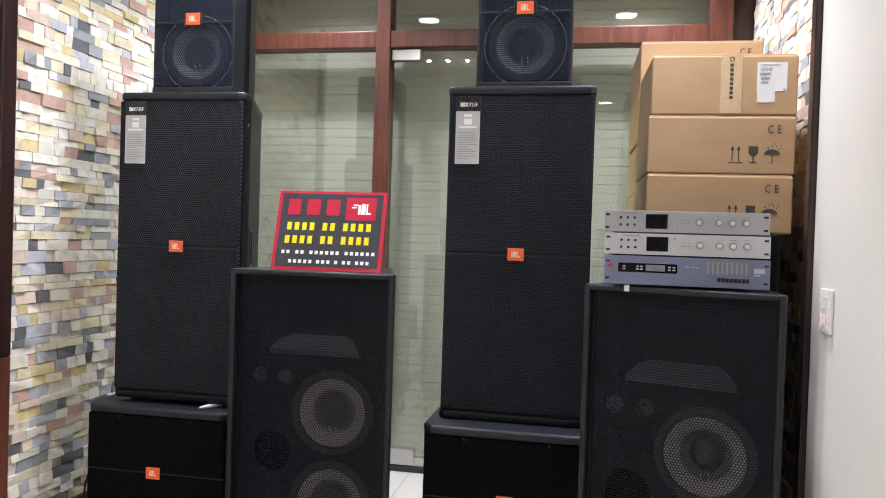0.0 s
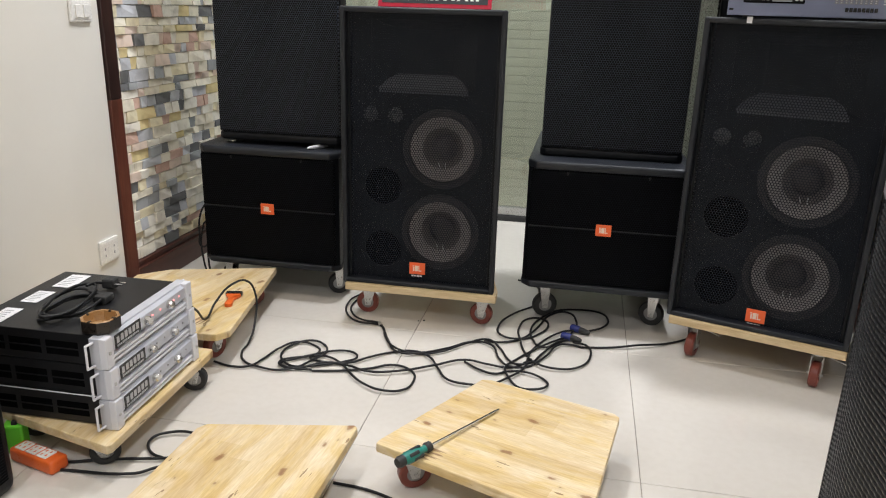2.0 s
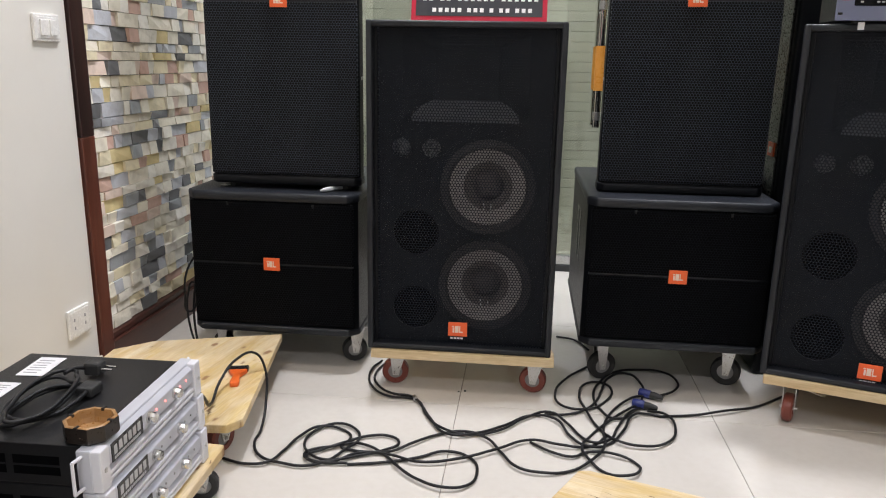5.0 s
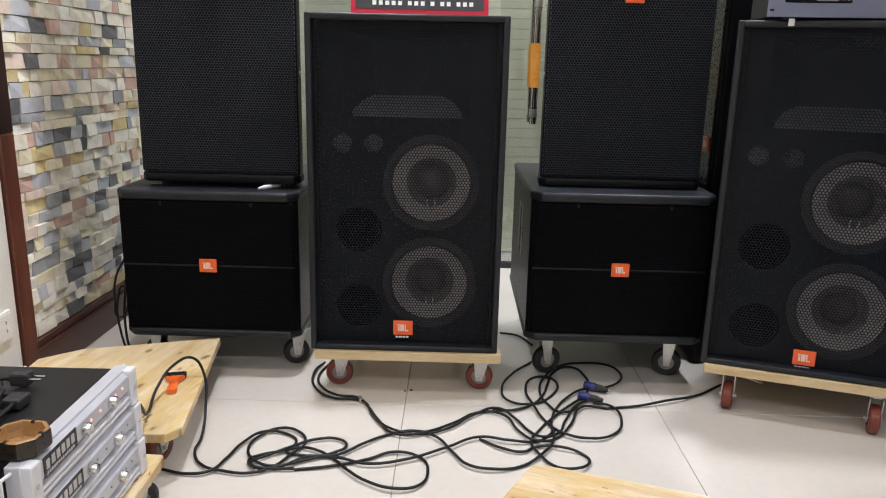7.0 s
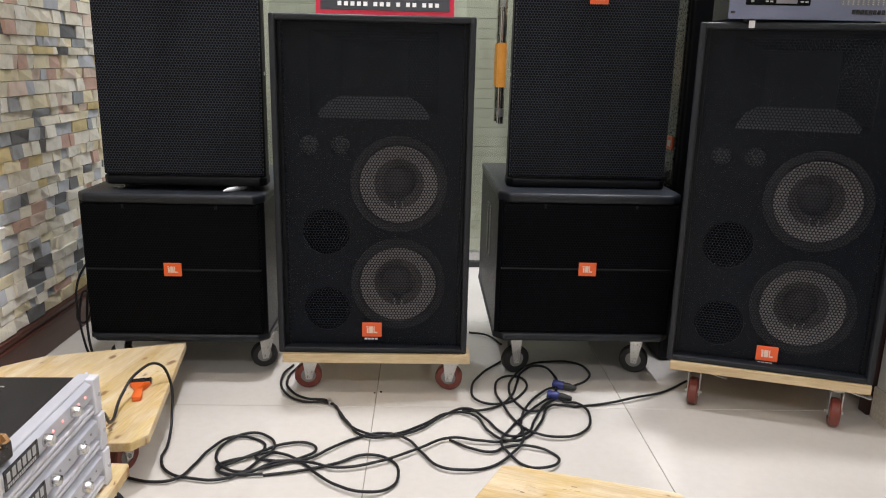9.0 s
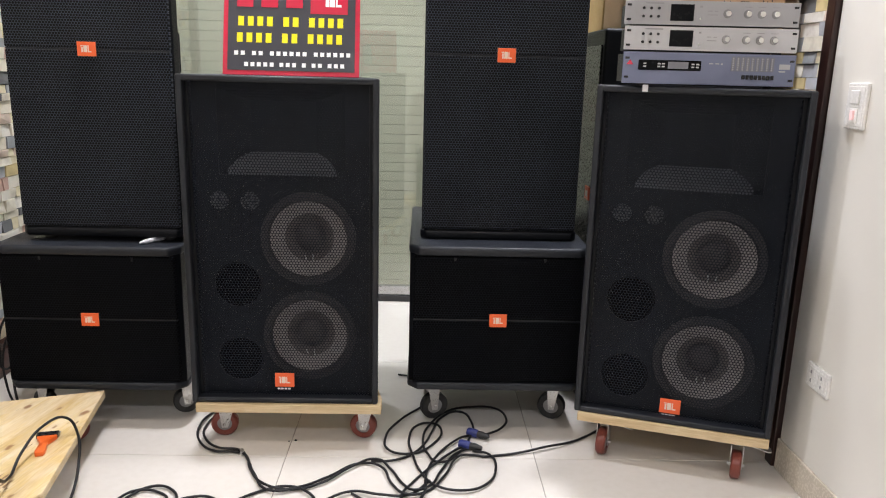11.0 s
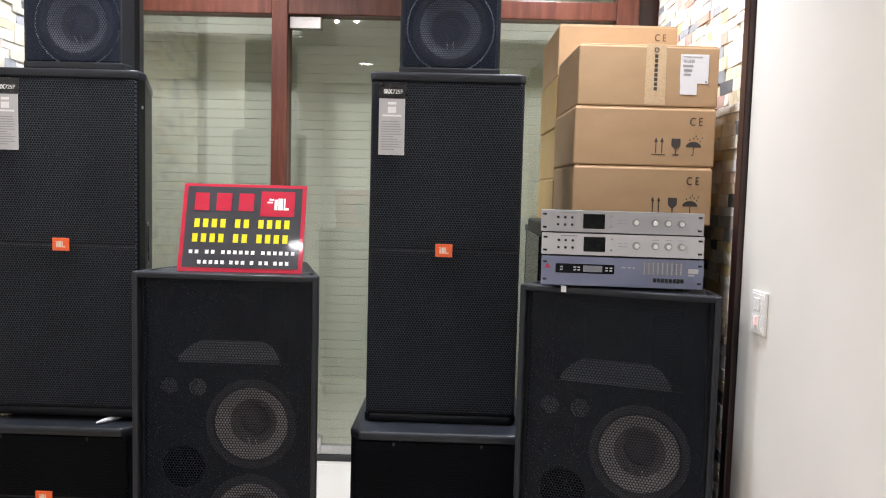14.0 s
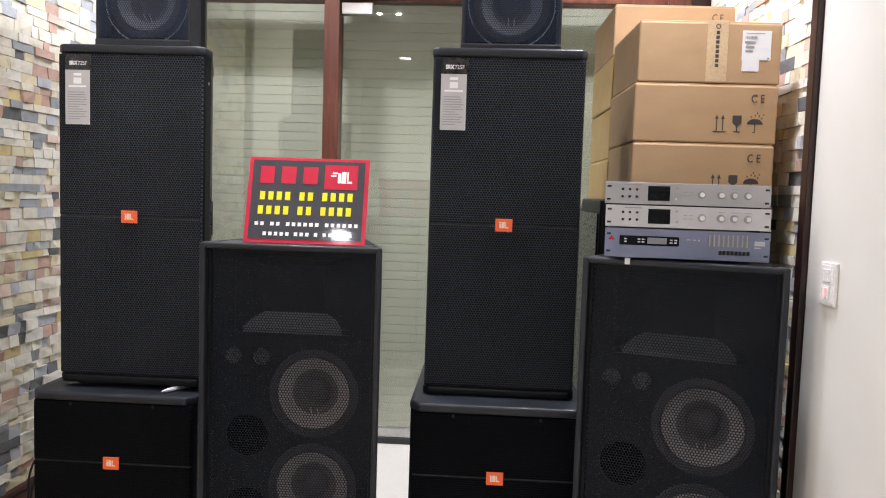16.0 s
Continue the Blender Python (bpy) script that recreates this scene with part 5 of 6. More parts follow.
EAST, WEST = 270, 90
plate("wall_switch", pose(XR, 2.205, 1.165, 0, 0, EAST), 0.092, 0.122, "white wall switch with a red key on painted wall", "red")
plate("wall_socket", pose(XR, 2.19, 0.380, 0, 0, EAST), 0.118, 0.074, "white wall socket low on the painted wall", "socket")
plate("wall_switch", pose(XL, 2.268, 1.158, 0, 0, WEST), 0.118, 0.076, "white double wall switch on painted wall", "two")
plate("wall_switch", pose(XL, 2.340, 1.472, 0, 0, WEST), 0.060, 0.112, "narrow white wall switch near the trim", "tall")
plate("wall_socket", pose(XL, 2.274, 0.263, 0, 0, WEST), 0.114, 0.094, "white wall socket low on the painted wall", "socket")


# ---- dollies ----
def dolly(poly, top, label, wheels, along=0, wheel=RED_WHEEL, r=0.045):
    """A pine board on casters."""
    t = thing("furniture_dolly", label, "dolly", group="pine dollies")
    cx, cy = sum(p[0] for p in poly) / len(poly), sum(p[1] for p in poly) / len(poly)
    t.matrix_basis = pose(cx, cy, 0, 0, 0, along)
    inv = pose(0, 0, 0, 0, 0, -along)
    loc = [(inv @ Vector((x - cx, y - cy, 0))).xy for x, y in poly]
    part("board", bm_prism([tuple(p) for p in loc], top - 0.026, top, 0.003), PINE, t, "knotty pine board")
    for x, y, a in wheels:
        q = inv @ Vector((x - cx, y - cy, 0))
        caster(t, q.x, q.y, top - 0.026, r, wheel, a - along)
    return t


dolly([(-1.545, 2.585), (-1.445, 1.95), (-1.475, 1.905), (-2.02, 1.86), (-2.05, 2.36), (-1.955, 2.45)], 0.137, "pale pine dolly holding an orange scraper",
      [(-1.535, 2.02, 250), (-1.62, 2.48, 40), (-1.96, 1.95, 40), (-1.95, 2.36, 90)], 80)
dolly([(-1.252, 1.360), (-1.235, 1.386), (-0.853, 1.470), (-0.842, 1.460), (-0.862, 0.86), (-1.27, 0.80)], 0.137, "bare pale pine dolly on the tiles", [(-0.925, 1.345, 80), (-1.17, 1.30, 120), (-0.92, 0.95, 0), (-1.19, 0.88, 0)], 84)
dolly([(-0.775, 1.400), (-0.770, 1.420), (-0.556, 1.808), (-0.530, 1.812), (-0.165, 1.697), (-0.152, 1.678), (-0.232, 1.214), (-0.250, 1.202)], 0.137, "pale knotty pine dolly with a screwdriver on it",
      [(-0.690, 1.430, 30), (-0.52, 1.70, 50), (-0.25, 1.60, 20), (-0.30, 1.29, 60)], -18)
dolly([(-1.452, 1.262), (-1.444, 1.275), (-1.455, 1.840), (-1.462, 1.85), (-2.02, 1.86), (-1.86, 1.36)], 0.112, "pine dolly carrying three power amplifiers", [(-1.53, 1.34, 35), (-1.50, 1.77, 20), (-1.93, 1.75, 0), (-1.80, 1.42, 30)], 90, RUBBER, 0.040)


# ---- power amplifiers ----
def amplifier(m, label, seam=False, lit=False):
    """A two-unit amplifier with a thick moulded front; front looks along -y, origin at the middle of its foot."""
    t = thing("power_amplifier", label, "amplifier", m, "stack of power amplifiers")
    h = 0.0875
    part("chassis", bm_box(-0.222, 0.03, 0.002, 0.222, 0.40, h - 0.001, 0.002), AMP_BLACK, t)
    for s in (-1, 1):
        for k in range(3):
            # vent is a solid sheet in the colour of a shaded opening
            v = part("vent", bm_box(s * 0.2195 - 0.0030, 0.075 + 0.108 * k, 0.022, s * 0.2195 + 0.0030, 0.168 + 0.108 * k, 0.062), HOLE_SHADE, t, "dark side vent")
            part("vent_bar", bm_box(s * 0.2200 - 0.0035, 0.075 + 0.108 * k, 0.040, s * 0.2200 + 0.0035, 0.168 + 0.108 * k, 0.044), AMP_BLACK, v)
        if seam:
            part("edge_strip", bm_box(s * 0.2222 - 0.001, 0.035, h - 0.003, s * 0.2222 + 0.001, 0.40, h), PAPER, t, "pale bare upper edge")
    part("front_panel", bm_box(-0.2415, 0.0, 0, 0.2415, 0.030, h, 0.003), AMP_GREY, t, "pale grey moulded front")
    part("upper_bevel", bm_prism([(-0.0, h - 0.004), (-0.013, h - 0.012), (-0.013, h - 0.045), (0.0, h - 0.05)], -0.205, 0.205, 0.001, 1), AMP_GREY, t, m=Matrix(((0, 0, 1, 0), (1, 0, 0, 0), (0, 1, 0, 0), (0, 0, 0, 1))))
    for z in (0.008, 0.020):
        part("rail", bm_box(-0.205, -0.014, z, 0.205, 0.002, z + 0.008, 0.002), AMP_WHITE, t, "white horizontal rib")
    for s in (-1, 1):
        part("side_rail", bm_box(s * 0.2235 - 0.017, -0.018, 0.001, s * 0.2235 + 0.017, 0.004, h - 0.001, 0.003), AMP_WHITE, t, "white end block")
        part("rack_screw", bm_cyl((s * 0.226, -0.020, h / 2), (s * 0.226, -0.017, h / 2), 0.005, n=10), STEEL, t)
        hd = part("handle", bm_cyl((s * 0.268, 0.022, 0.011), (s * 0.268, 0.022, h - 0.011), 0.0034, n=12), AMP_WHITE, t, "thin steel bow handle", smooth=True)
        for z in (0.008, h - 0.015):
            part("handle_leg", bm_cyl((s * 0.238, 0.018, z + 0.0035), (s * 0.269, 0.022, z + 0.0035), 0.0034, n=12), AMP_WHITE, hd, smooth=True)
    pl = part("name_plate", bm_box(-0.192, -0.0145, h - 0.047, -0.062, -0.0125, h - 0.009), PLATE, t, "black plate with pale bars")
    bars("print_bar", [(-0.164 + 0.0195 * i, h - 0.033, -0.151 + 0.0195 * i, h - 0.015) for i in range(5)] + [(-0.184 + 0.0085 * i, h - 0.044, -0.178 + 0.0085 * i, h - 0.038) for i in range(13)], -0.0145, STICKER, pl)
    part("mark", bm_box(-0.184, -0.0152, h - 0.034, -0.172, -0.014, h - 0.016), STICKER, pl)
    for x in (-0.030, 0.100):
        part("knob", bm_lathe([(0.013, 0.0), (0.0125, 0.012), (0.010, 0.017), (0, 0.017)], 24, m=Matrix.Translation((x, -0.013, h - 0.028)) @ pose(0, 0, 0, 90)), CHROME, t, "silver gain knob", smooth=True)
    for i, x in enumerate((0.005, 0.05, 0.13, 0.165)):
        part("indicator", bm_cyl((x, -0.0150, h - 0.026), (x, -0.0125, h - 0.026), 0.0028, n=10), LED_RED if lit else HUB_GREY, t, "lit red indicator" if lit else "")
    return t


AMP = pose(-1.488, 1.556, 0, 0, 0, 91) @ Matrix.Diagonal((0.93, 1, 1, 1))
for i in range(3):
    amplifier(AMP @ pose(0.002 * (i % 2), 0.004 * (i - 1), 0.1125 + 0.0885 * i), "black power amplifier with pale grey moulded front", i == 0, i == 2)
AT = 0.1125 + 3 * 0.0885 - 0.001


def clutter_on_amps():
    a = thing("ashtray", "rounded square brown ashtray with a dark outside", "ashtray", Matrix.Translation((-1.520, 1.392, AT + 0.001)) @ pose(0, 0, 0, 0, 0, -4) @ Matrix.Diagonal((0.84, 0.84, 0.84, 1)))
    def ring(half, cut):
        return [(half, half - cut), (half - cut, half), (cut - half, half), (-half, half - cut), (-half, cut - half), (cut - half, -half), (half - cut, -half), (half, cut - half)]
    def wall_band(loops):
        bm, rows = bmesh.new(), []
        for half, cut, z in loops:
            rows.append([bm.verts.new((x, y, z)) for x, y in ring(half, cut)])
        for lo, hi in zip(rows, rows[1:]):
            for k in range(8):
                bm.faces.new((lo[k], lo[(k + 1) % 8], hi[(k + 1) % 8], hi[k]))
        bm.faces.new(rows[-1])
        return bm
    part("bowl", wall_band([(0.0525, 0.026, 0.041), (0.050, 0.025, 0.043), (0.045, 0.023, 0.042), (0.041, 0.021, 0.024), (0.036, 0.018, 0.012)]), ASH, a, "pale brown inside")
    part("side", wall_band([(0.0525, 0.026, 0.041), (0.053, 0.026, 0.036), (0.053, 0.026, 0.006), (0.049, 0.024, 0.0)]), ASH_DARK, a)
    for k in range(4):
        ang = k * math.pi / 2
        part("rest", bm_cyl((0.044 * math.cos(ang), 0.044 * math.sin(ang), 0.041), (0.0560 * math.cos(ang), 0.0560 * math.sin(ang), 0.0415), 0.0045, n=12), ASH_DARK, a)
    c = thing("coiled_power_cable", "coiled black power cable with an angled plug", "cable", pose(-1.680, 1.490, AT))
    rnd = random.Random(2)
    for k in range(4):
        pts = []
        for i in range(14):
            ang = 2 * math.pi * i / 14
            rr = 0.9 + 0.16 * math.sin(2 * ang + k) + rnd.uniform(-0.05, 0.05)
            pts.append((0.052 * rr * math.cos(ang) + 0.008 * math.sin(k * 2), 0.125 * rr * math.sin(ang) * (0.85 + 0.07 * k), 0.006 + 0.0075 * k + 0.003 * math.sin(3 * ang)))
        tube("coil", pts, 0.0042, CABLE, parent=c, cyclic=True)
    tube("tail", [(-0.02, 0.10, 0.03), (-0.015, 0.135, 0.028), (0.000, 0.160, 0.018)], 0.0042, CABLE, parent=c)
    pb = part("plug", bm_box(-0.008, 0.148, 0.004, 0.032, 0.180, 0.034, 0.006), RUBBER, c, "black two-pin plug")
    for y in (0.155, 0.171):
        part("pin", bm_cyl((0.029, y, 0.02), (0.062, y - 0.004, 0.022), 0.0024, n=10), CHROME, pb)
    part("connector", bm_box(0.035, 0.045, 0.002, 0.075, 0.090, 0.024, 0.005), RUBBER, c)
    for (x, y, w, d, r) in ((-1.817, 1.680, 0.062, 0.105, 4), (-1.828, 1.545, 0.052, 0.085, 2), (-1.826, 1.405, 0.05, 0.10, 3)):
        p = whole("paper_label", bm_box(-w / 2, -d / 2, 0, w / 2, d / 2, 0.0012), PAPER, "white paper label stuck on the amplifier lid", "label", pose(x, y, AT, 0, 0, r))
        bm = bmesh.new()
        for k in range(6):
            bm_box(-w * 0.36, -d * 0.36 + d * 0.13 * k, 0.0012, w * (0.15 + 0.04 * (k % 3)), -d * 0.33 + d * 0.13 * k, 0.0018, bm=bm)
        part("print_bar", bm, INK_GREY, p)


clutter_on_amps()


# ---- tools and small things ----
def scraper():
    s = thing("scraper", "small orange plastic scraper with a steel blade", "tool", pose(-1.562, 2.205, 0.1375, 0, 0, 14))
    part("handle", bm_prism([(-0.011, -0.075), (0.011, -0.075), (0.014, -0.06), (0.010, -0.01), (0.026, 0.022), (0.030, 0.038), (-0.030, 0.038), (-0.026, 0.022), (-0.010, -0.01), (-0.014, -0.06)], 0, 0.014, 0.003), ORANGE_PL, s, "orange plastic handle", smooth=True)
    part("blade", bm_box(-0.030, 0.036, 0.005, 0.030, 0.062, 0.0075), HUB_GREY, s, "steel blade")
    part("clamp", bm_box(-0.030, 0.028, 0.003, 0.030, 0.050, 0.017, 0.002), PLATE, s)


def screwdriver():
    a, b = Vector((-0.695, 1.300, 0.1535)), Vector((-0.484, 1.636, 0.1415))
    d = (b - a).normalized()
    s = thing("screwdriver", "long screwdriver with a teal and black grip", "tool")
    m = Matrix.Translation(a) @ d.to_track_quat("Z", "Y").to_matrix().to_4x4()
    m = m @ Matrix.Diagonal((1.1, 1.1, 1.145, 1))
    part("grip_end", bm_lathe([(0.0000, 0), (0.0104, 0.002), (0.0136, 0.010), (0.0128, 0.020)], 20, m=m), RUBBER, s, smooth=True)
    g = part("grip", bm_lathe([(0.0128, 0.020), (0.0146, 0.036), (0.0142, 0.056), (0.0100, 0.074)], 20, m=m), TEAL_PL, s, "teal plastic grip", smooth=True)
    for k in range(6):
        pad = m @ pose(0, 0, 0, 0, 0, 60 * k + 15) @ Matrix.Translation((0.0125, 0, 0.046 + 0.012 * (k % 2)))
        part("pad", bm_box(-0.003, -0.0042, -0.015, 0.0030, 0.0042, 0.013, 0.0015), RUBBER, g, "black rubber grip pad", m=pad)
    part("neck", bm_lathe([(0.0100, 0.074), (0.0076, 0.082), (0.0092, 0.086)], 20, m=m), TEAL_PL, s, smooth=True)
    part("collar", bm_lathe([(0.0092, 0.086), (0.0128, 0.091), (0.0120, 0.102), (0.0050, 0.106)], 20, m=m), RUBBER, s, smooth=True)
    part("shaft", bm_lathe([(0.0034, 0.10), (0.0034, 0.330), (0.0022, 0.345), (0, 0.346)], 14, m=m), CHROME, s, "steel shaft", smooth=True)


def pen():
    p = thing("marker_pen", "white marker pen lying on the bass cabinet", "pen")
    a, b = Vector((-1.402, 2.612, 0.6515)), Vector((-1.352, 2.700, 0.6515))
    m = Matrix.Translation(a) @ (b - a).to_track_quat("Z", "Y").to_matrix().to_4x4()
    part("barrel", bm_lathe([(0, 0), (0.003, 0.0), (0.0065, 0.018), (0.008, 0.03), (0.008, 0.072)], 18, m=m), PEN, p, smooth=True)
    part("cap", bm_lathe([(0.0085, 0.072), (0.0085, 0.108), (0.0075, 0.113), (0, 0.113)], 18, m=m), PEN, p, smooth=True)


def power_strip():
    s = thing("power_strip", "orange power strip with white sockets", "power strip", pose(-1.69, 1.300, 0, 0, 0, -14))
    part("body", bm_box(-0.082, -0.028, 0, 0.082, 0.028, 0.040, 0.009, 3), ORANGE_PL, s, "orange plastic body", smooth=True)
    for i in range(3):
        x = -0.050 + 0.042 * i
        so = part("socket", bm_box(x - 0.018, -0.019, 0.038, x + 0.018, 0.019, 0.0425, 0.002), SWITCH, s, "white socket plate")
        bm = bmesh.new()
        for dx, dy in ((-0.008, 0.008), (0.008, 0.008), (-0.008, -0.008), (0.008, -0.008)):
            bm_box(x + dx - 0.0018, dy - 0.004, 0.0420, x + dx + 0.0018, dy + 0.004, 0.0432, bm=bm)
        part("slots", bm, ORANGE_PL, so)
    g = thing("green_adapter", "bright green plug adapter beside the power strip", "adapter", pose(-1.785, 1.345, 0, 0, 0, 20))
    part("body", bm_box(-0.035, -0.02, 0, 0.02, 0.025, 0.085, 0.006), GREEN_PL, g, "bright green plastic")
    part("pins", bm_box(-0.01, -0.012, 0.083, 0.004, 0.012, 0.095, 0.002), RUBBER, g)


scraper()
screwdriver()
pen()
power_strip()


def speaker_plug(m):
    t = thing("cable_plug", "blue and black speaker cable plug", "plug", m, "speaker plugs")
    mm = pose(0, 0, 0.0155, 0, 90)
    part("shell", bm_lathe([(0, -0.035), (0.013, -0.035), (0.0145, -0.03), (0.0145, 0.0), (0.012, 0.004)], 20, m=mm), BLUE_PLUG, t, "blue plastic shell", smooth=True)
    part("collar", bm_lathe([(0.012, 0.004), (0.0125, 0.02), (0.008, 0.042), (0.006, 0.046), (0, 0.046)], 20, m=mm), RUBBER, t, smooth=True)


speaker_plug(pose(-0.300, 2.452, 0, 0, 0, -25))
speaker_plug(pose(-0.268, 2.535, 0, 0, 0, -30))


# ---- cables on the floor ----
def floor_cable(name, pts, label, seed, r=0.0041):
    """Cable lying on the tiles, lifted a little where it crosses itself."""
    rnd = random.Random(seed)
    tube(name, [(x, y, r + 0.001 + (0.009 * rnd.random() if 0 < i < len(pts) - 1 else 0.0)) for i, (x, y) in enumerate(pts)], r, CABLE, label, "cable")


floor_cable("speaker_cable", [(-1.21, 2.709), (-1.228, 2.607), (-1.197, 2.47), (-1.131, 2.41), (-1.067, 2.41), (-1.028, 2.387), (-0.991, 2.299), (-0.931, 2.211), (-0.845, 2.188), (-0.763, 2.221), (-0.677, 2.319), (-0.604, 2.362), (-0.555, 2.307), (-0.511, 2.219), (-0.481, 2.186), (-0.437, 2.206), (-0.399, 2.298), (-0.349, 2.398), (-0.293, 2.46)], "black rubber speaker cable lying on the tiles", 0)
floor_cable("speaker_cable", [(-1.186, 2.711), (-1.209, 2.598), (-1.183, 2.488), (-1.123, 2.427), (-1.056, 2.423), (-1.016, 2.364), (-0.974, 2.274), (-0.908, 2.178), (-0.826, 2.193), (-0.743, 2.266), (-0.655, 2.347), (-0.589, 2.32), (-0.545, 2.217), (-0.5, 2.162), (-0.445, 2.185), (-0.386, 2.273), (-0.332, 2.391), (-0.295, 2.405), (-0.255, 2.398)], "black rubber speaker cable lying on the tiles", 1)
tube("speaker_cable", [(-1.52, 1.77, 0.31), (-1.515, 1.85, 0.25), (-1.555, 2.00, 0.150), (-1.568, 2.09, 0.172), (-1.552, 2.19, 0.205), (-1.520, 2.255, 0.198), (-1.495, 2.265, 0.145), (-1.478, 2.215, 0.06), (-1.462, 2.12, 0.012), (-1.456, 2.048, 0.009), (-1.409, 1.976, 0.009), (-1.341, 1.952, 0.009), (-1.279, 1.947, 0.009), (-1.227, 1.978, 0.009), (-1.19, 2.048, 0.009), (-1.163, 2.113, 0.009), (-1.193, 2.178, 0.009), (-1.248, 2.199, 0.009), (-1.301, 2.148, 0.009), (-1.314, 2.072, 0.009), (-1.282, 2.013, 0.009), (-1.229, 1.986, 0.009), (-1.145, 2.021, 0.009), (-1.075, 2.064, 0.009), (-1.044, 2.104, 0.009), (-1.071, 2.141, 0.009), (-1.136, 2.137, 0.009), (-1.192, 2.095, 0.009), (-1.257, 2.035, 0.009), (-1.288, 2.000, 0.009), (-1.27, 1.975, 0.009), (-1.22, 1.972, 0.009), (-1.166, 1.976, 0.009)], 0.0041, CABLE, "black rubber cable looping from the amplifiers onto the tiles", "cable")
floor_cable("speaker_cable", [(-1.52, 1.962), (-1.44, 1.938), (-1.385, 1.949), (-1.36, 2.017), (-1.338, 2.102), (-1.291, 2.172), (-1.223, 2.166), (-1.191, 2.127), (-1.216, 2.062), (-1.274, 2.043), (-1.296, 2.021), (-1.268, 1.97), (-1.212, 1.979), (-1.147, 2.029), (-1.058, 2.056), (-1.002, 2.113), (-0.928, 2.183), (-0.863, 2.201), (-0.795, 2.168), (-0.745, 2.089), (-0.699, 2.016), (-0.638, 2.0), (-0.56, 2.024), (-0.492, 2.088), (-0.45, 2.171), (-0.444, 2.277), (-0.411, 2.394), (-0.351, 2.482), (-0.305, 2.53), (-0.28, 2.54)], "black rubber speaker cable lying on the tiles", 3)
floor_cable("speaker_cable", [(-1.166, 1.976), (-1.064, 1.999), (-0.978, 2.039), (-0.903, 2.08), (-0.831, 2.054), (-0.809, 1.981), (-0.831, 1.912), (-0.888, 1.888), (-0.963, 1.918), (-1.028, 1.978), (-1.07, 2.035), (-1.13, 2.078), (-1.185, 2.088), (-1.205, 2.068), (-1.17, 2.052), (-1.12, 2.05)], "black rubber speaker cable lying on the tiles", 4)
floor_cable("speaker_cable", [(-1.12, 2.05), (-1.055, 2.035), (-0.974, 2.007), (-0.869, 2.036), (-0.761, 2.104), (-0.663, 2.175), (-0.582, 2.157), (-0.499, 2.168), (-0.432, 2.249)], "black rubber speaker cable lying on the tiles", 5)
floor_cable("speaker_cable", [(-0.459, 2.763), (-0.541, 2.63), (-0.581, 2.51), (-0.564, 2.425), (-0.493, 2.409), (-0.421, 2.477), (-0.39, 2.569), (-0.423, 2.623), (-0.474, 2.6), (-0.501, 2.516), (-0.486, 2.389), (-0.46, 2.294), (-0.412, 2.208), (-0.341, 2.185), (-0.269, 2.216), (-0.224, 2.309), (-0.239, 2.405), (-0.288, 2.435)], "black rubber speaker cable lying on the tiles", 6)
floor_cable("speaker_cable", [(-0.620, 2.36), (-0.545, 2.365), (-0.48, 2.42), (-0.445, 2.48), (-0.425, 2.557), (-0.383, 2.675), (-0.32, 2.72), (-0.281, 2.648), (-0.291, 2.53), (-0.337, 2.419), (-0.4, 2.355), (-0.438, 2.413), (-0.454, 2.519), (-0.43, 2.613), (-0.361, 2.717), (-0.271, 2.766), (-0.19, 2.756), (-0.154, 2.681), (-0.179, 2.583), (-0.247, 2.542)], "black rubber speaker cable lying on the tiles", 7)
floor_cable("speaker_cable", [(-0.259, 2.396), (-0.146, 2.419), (-0.046, 2.451), (0.064, 2.509), (0.182, 2.607)], "black rubber speaker cable lying on the tiles", 8)
floor_cable("speaker_cable", [(-0.665, 2.173), (-0.60, 2.115), (-0.546, 2.101), (-0.503, 2.135), (-0.424, 2.124), (-0.372, 2.095), (-0.367, 2.05), (-0.409, 2.012), (-0.46, 2.03), (-0.5, 2.088), (-0.517, 2.151), (-0.484, 2.238), (-0.421, 2.335), (-0.355, 2.418), (-0.325, 2.45), (-0.30, 2.458)], "black rubber speaker cable lying on the tiles", 9)
floor_cable("speaker_cable", [(-0.556, 3.064), (-0.49, 3.024), (-0.438, 2.935)], "black rubber speaker cable lying on the tiles", 10)
floor_cable("power_lead", [(-1.616, 1.316), (-1.504, 1.35), (-1.362, 1.388), (-1.3, 1.405), (-1.21, 1.40), (-1.10, 1.33)], "black lead running from the orange power strip", 11)
floor_cable("power_lead", [(-1.612, 1.281), (-1.41, 1.305), (-1.348, 1.342), (-1.354, 1.272), (-1.356, 1.19)], "black lead running from the orange power strip", 12)
floor_cable("power_lead", [(-1.362, 1.388), (-1.427, 1.408), (-1.456, 1.463), (-1.427, 1.503), (-1.359, 1.515), (-1.28, 1.48), (-1.20, 1.40), (-1.08, 1.27)], "black lead running from the orange power strip", 13)
floor_cable("speaker_cable", [(-0.888, 1.391), (-0.795, 1.381), (-0.696, 1.34), (-0.60, 1.285), (-0.50, 1.20), (-0.44, 1.08)], "black rubber speaker cable lying on the tiles", 14)

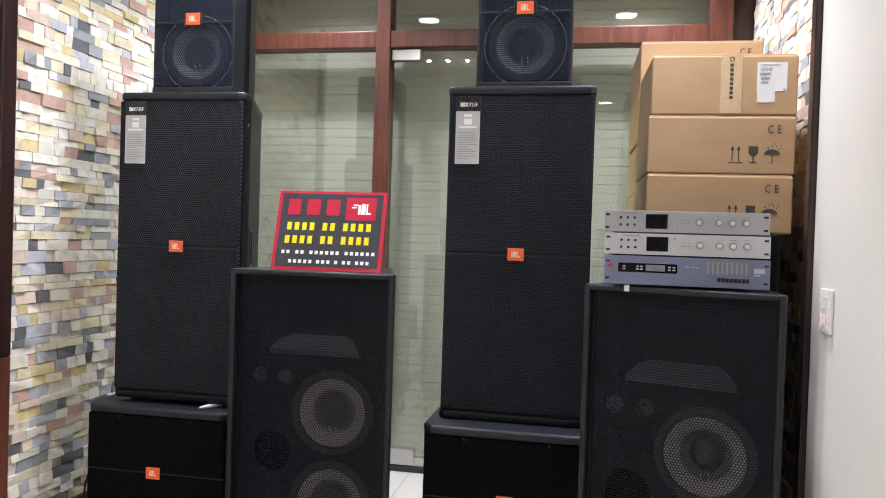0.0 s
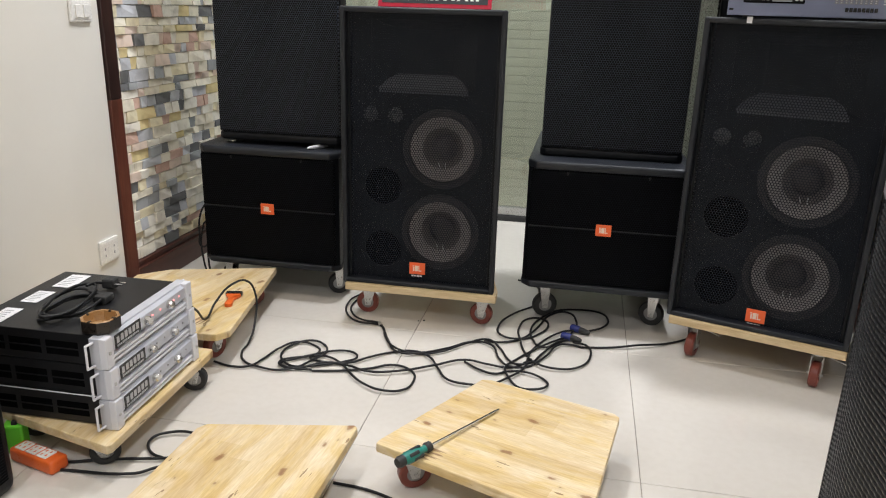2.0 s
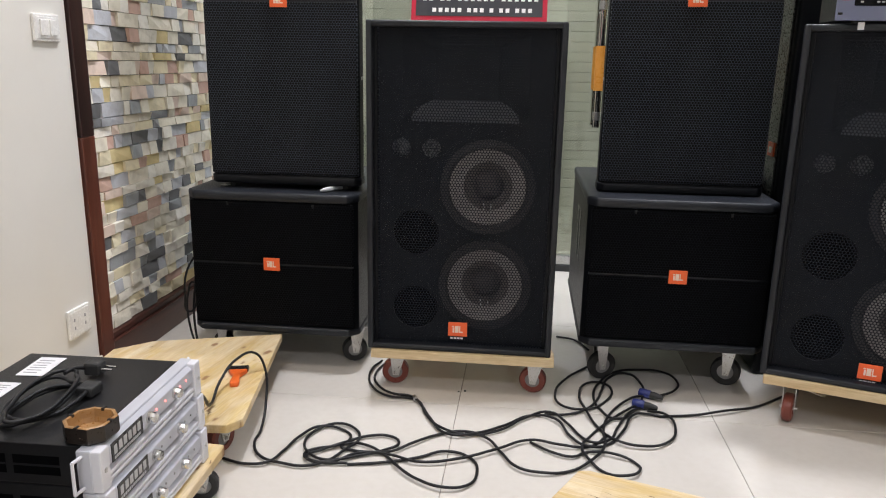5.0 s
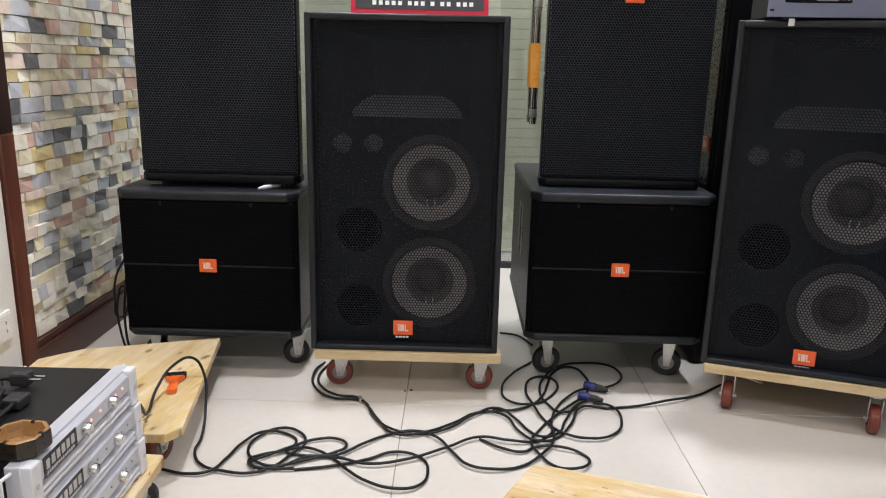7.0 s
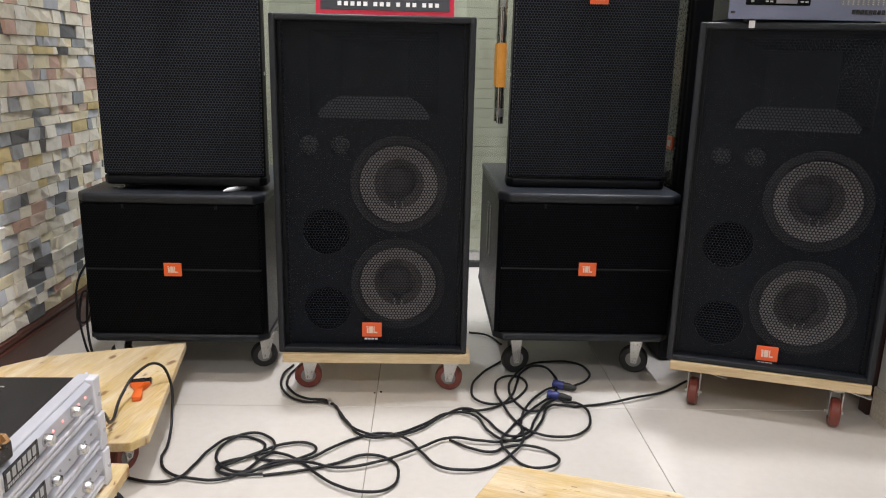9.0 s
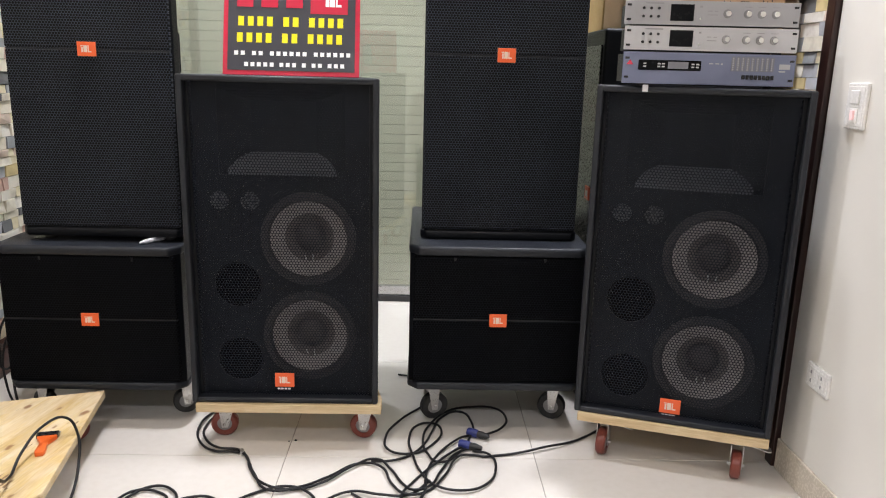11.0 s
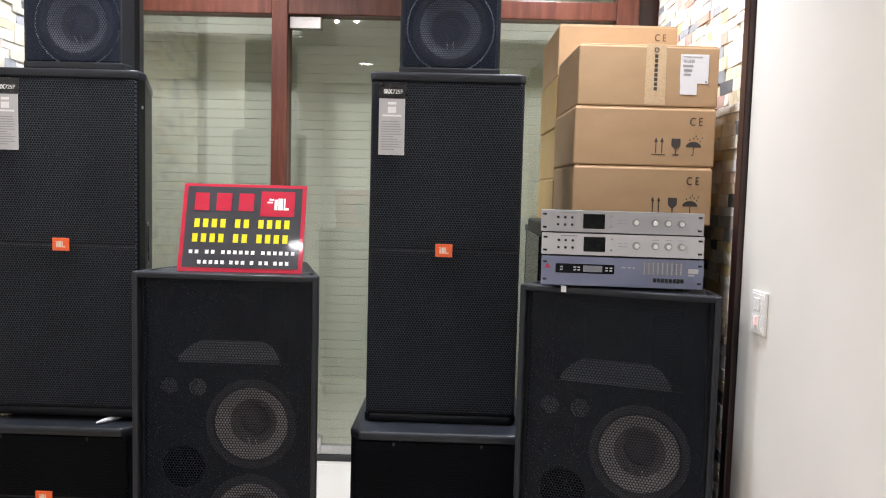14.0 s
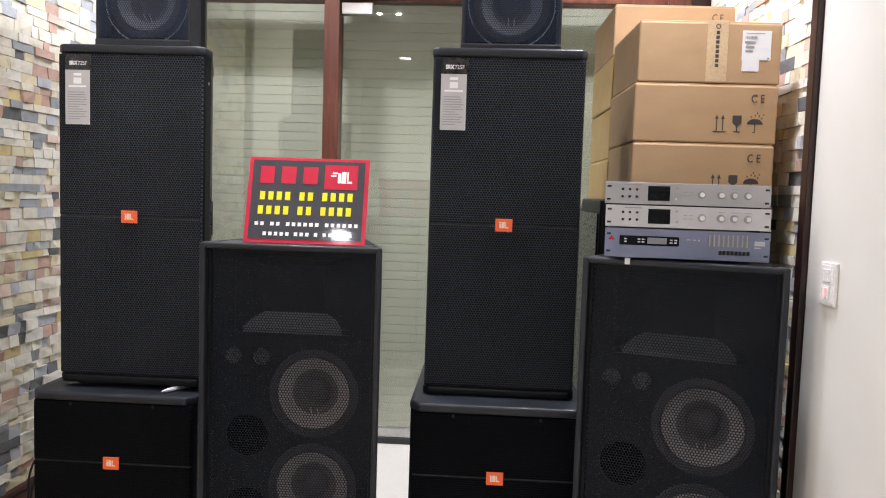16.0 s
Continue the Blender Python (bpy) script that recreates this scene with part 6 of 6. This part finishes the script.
tube("wall_cable", [(-1.885, 2.86, 0.47), (-1.94, 2.84, 0.40), (-1.955, 2.80, 0.25), (-1.95, 2.76, 0.08), (-1.90, 2.70, 0.012), (-1.82, 2.64, 0.008), (-1.70, 2.70, 0.008)], 0.0046, CABLE, "black cable hanging beside the bass loudspeaker to the floor", "cable")
tube("wall_cable", [(-1.915, 2.72, 0.37), (-1.945, 2.71, 0.31), (-1.952, 2.70, 0.22), (-1.94, 2.70, 0.16), (-1.915, 2.71, 0.19), (-1.925, 2.72, 0.27), (-1.948, 2.72, 0.23), (-1.935, 2.69, 0.10), (-1.905, 2.68, 0.03), (-1.86, 2.66, 0.008), (-1.78, 2.72, 0.008)], 0.0040, CABLE, "black cable looped in the gap beside the baseboard", "cable")
for x, y, r in ((-0.884, 2.500, 0.004), (-0.905, 2.492, 0.003)):
    whole("floor_crumb", bm_lathe([(0, 0), (r, 0.0), (r * 1.1, r * 0.5), (r * 0.5, r), (0, r)], 9), PLATE, "small dark crumb on the tile", "crumb", pose(x, y, 0.001))
whole("cable_tie", bm_box(-0.006, -0.012, 0, 0.006, 0.012, 0.016, 0.002), STEEL, "small silver tie round the cables", "cable tie", pose(-1.042, 2.405, 0.001, 0, 0, 20))


# ---- floor tiles, then the stones ----
floor = structure("floor", bm_box(XSL - 0.1, YN - 0.1, -0.06, XSR + 0.1, YB + 0.5, -0.004), GROUT, "glossy cream porcelain tiles with thin joints", "floor")


def floor_tiles():
    s, g = 0.812, 0.0010
    me = link_mesh("tile", bm_box(-s / 2 + g, -s / 2 + g, -0.012, s / 2 - g, s / 2 - g, 0.0, 0.0012, 1), TILE)
    x0, y0 = -0.898 - 3 * s, 2.396 - 7 * s
    for i in range(6):
        for j in range(11):
            cx, cy = x0 + (i + 0.5) * s, y0 + (j + 0.5) * s
            if cx - s / 2 > XSR or cx + s / 2 < XSL or cy + s / 2 < YN or cy - s / 2 > YB + 0.3:
                continue
            t = new("tile", me)
            t.parent = floor
            t.location = (cx, cy, 0)


floor_tiles()


def stones(wall, x, face, seed, limit, ys):
    """Courses of split stone on a wall; the first ones from the trim inwards are pieces of their own, the rest one field."""
    rnd = random.Random(seed)
    shapes = {}
    def shape(w, h, k):
        key = (w, h, k)
        if key not in shapes:
            r2 = random.Random(hash((int(w * 1000), int(h * 1000), k)))
            bm = bm_box(-0.020, -w / 2 + 0.0008, -h / 2 + 0.0008, 0.0, w / 2 - 0.0008, h / 2 - 0.0008)
            for v in bm.verts:
                if v.co.x > -0.01:
                    v.co.x += r2.uniform(-0.005, 0.004)
                    v.co.y *= 1 - r2.uniform(0.0, 0.02)
                    v.co.z *= 1 - r2.uniform(0.0, 0.06)
            shapes[key] = link_mesh("stone", bm, STONE_ONE)
        return shapes[key]
    verts, faces, made = [], [], 0
    z = 0.137
    while z < ZC - 0.01:
        h = rnd.choice((0.034, 0.040, 0.046, 0.050, 0.030))
        y = ys + rnd.uniform(-0.03, 0.0)
        while y < YB - 0.06:
            w = rnd.choice((0.045, 0.06, 0.075, 0.09, 0.11, 0.14))
            ya, yb = max(y, ys), min(y + w, YB - 0.055)
            out = rnd.uniform(0.014, 0.024)
            cut = ya != y or yb != y + w
            if z + h < ZC and yb - ya > 0.015:
                if not cut and made < limit and y < 3.45 and z < 2.75 and z > 0.13:
                    s = new("stone", shape(w, h, rnd.randrange(3)))
                    s.parent = wall
                    s.matrix_basis = Matrix.Translation((x + face * out, y + w / 2, z + h / 2)) @ (Matrix.Identity(4) if face > 0 else pose(0, 0, 0, 0, 0, 180))
                    made += 1
                else:
                    i0 = len(verts)
                    for px in (x - 0.0 * face, x + face * out):
                        for py, pz in ((ya + 0.0008, z + 0.0008), (yb - 0.0008, z + 0.0008), (yb - 0.0008, z + h - 0.0008), (ya + 0.0008, z + h - 0.0008)):
                            verts.append((px + (rnd.uniform(-0.004, 0.003) if px != x else 0) * face, py, pz))
                    faces += [(i0 + 4, i0 + 5, i0 + 6, i0 + 7), (i0, i0 + 1, i0 + 5, i0 + 4), (i0 + 1, i0 + 2, i0 + 6, i0 + 5), (i0 + 2, i0 + 3, i0 + 7, i0 + 6), (i0 + 3, i0, i0 + 4, i0 + 7)]
            y += w
        z += h
    me = bpy.data.meshes.new("stone_field")
    me.from_pydata(verts, [], faces)
    me.materials.append(STONE_MANY)
    ob = new("stone_field", me)
    ob.parent = wall
    tagged(ob, "many split ledge stones", kind="stuff")


stones(stone_w, XSL, 1, 11, 300, 2.456)
stones(stone_e, XSR, -1, 12, 300, 2.415)
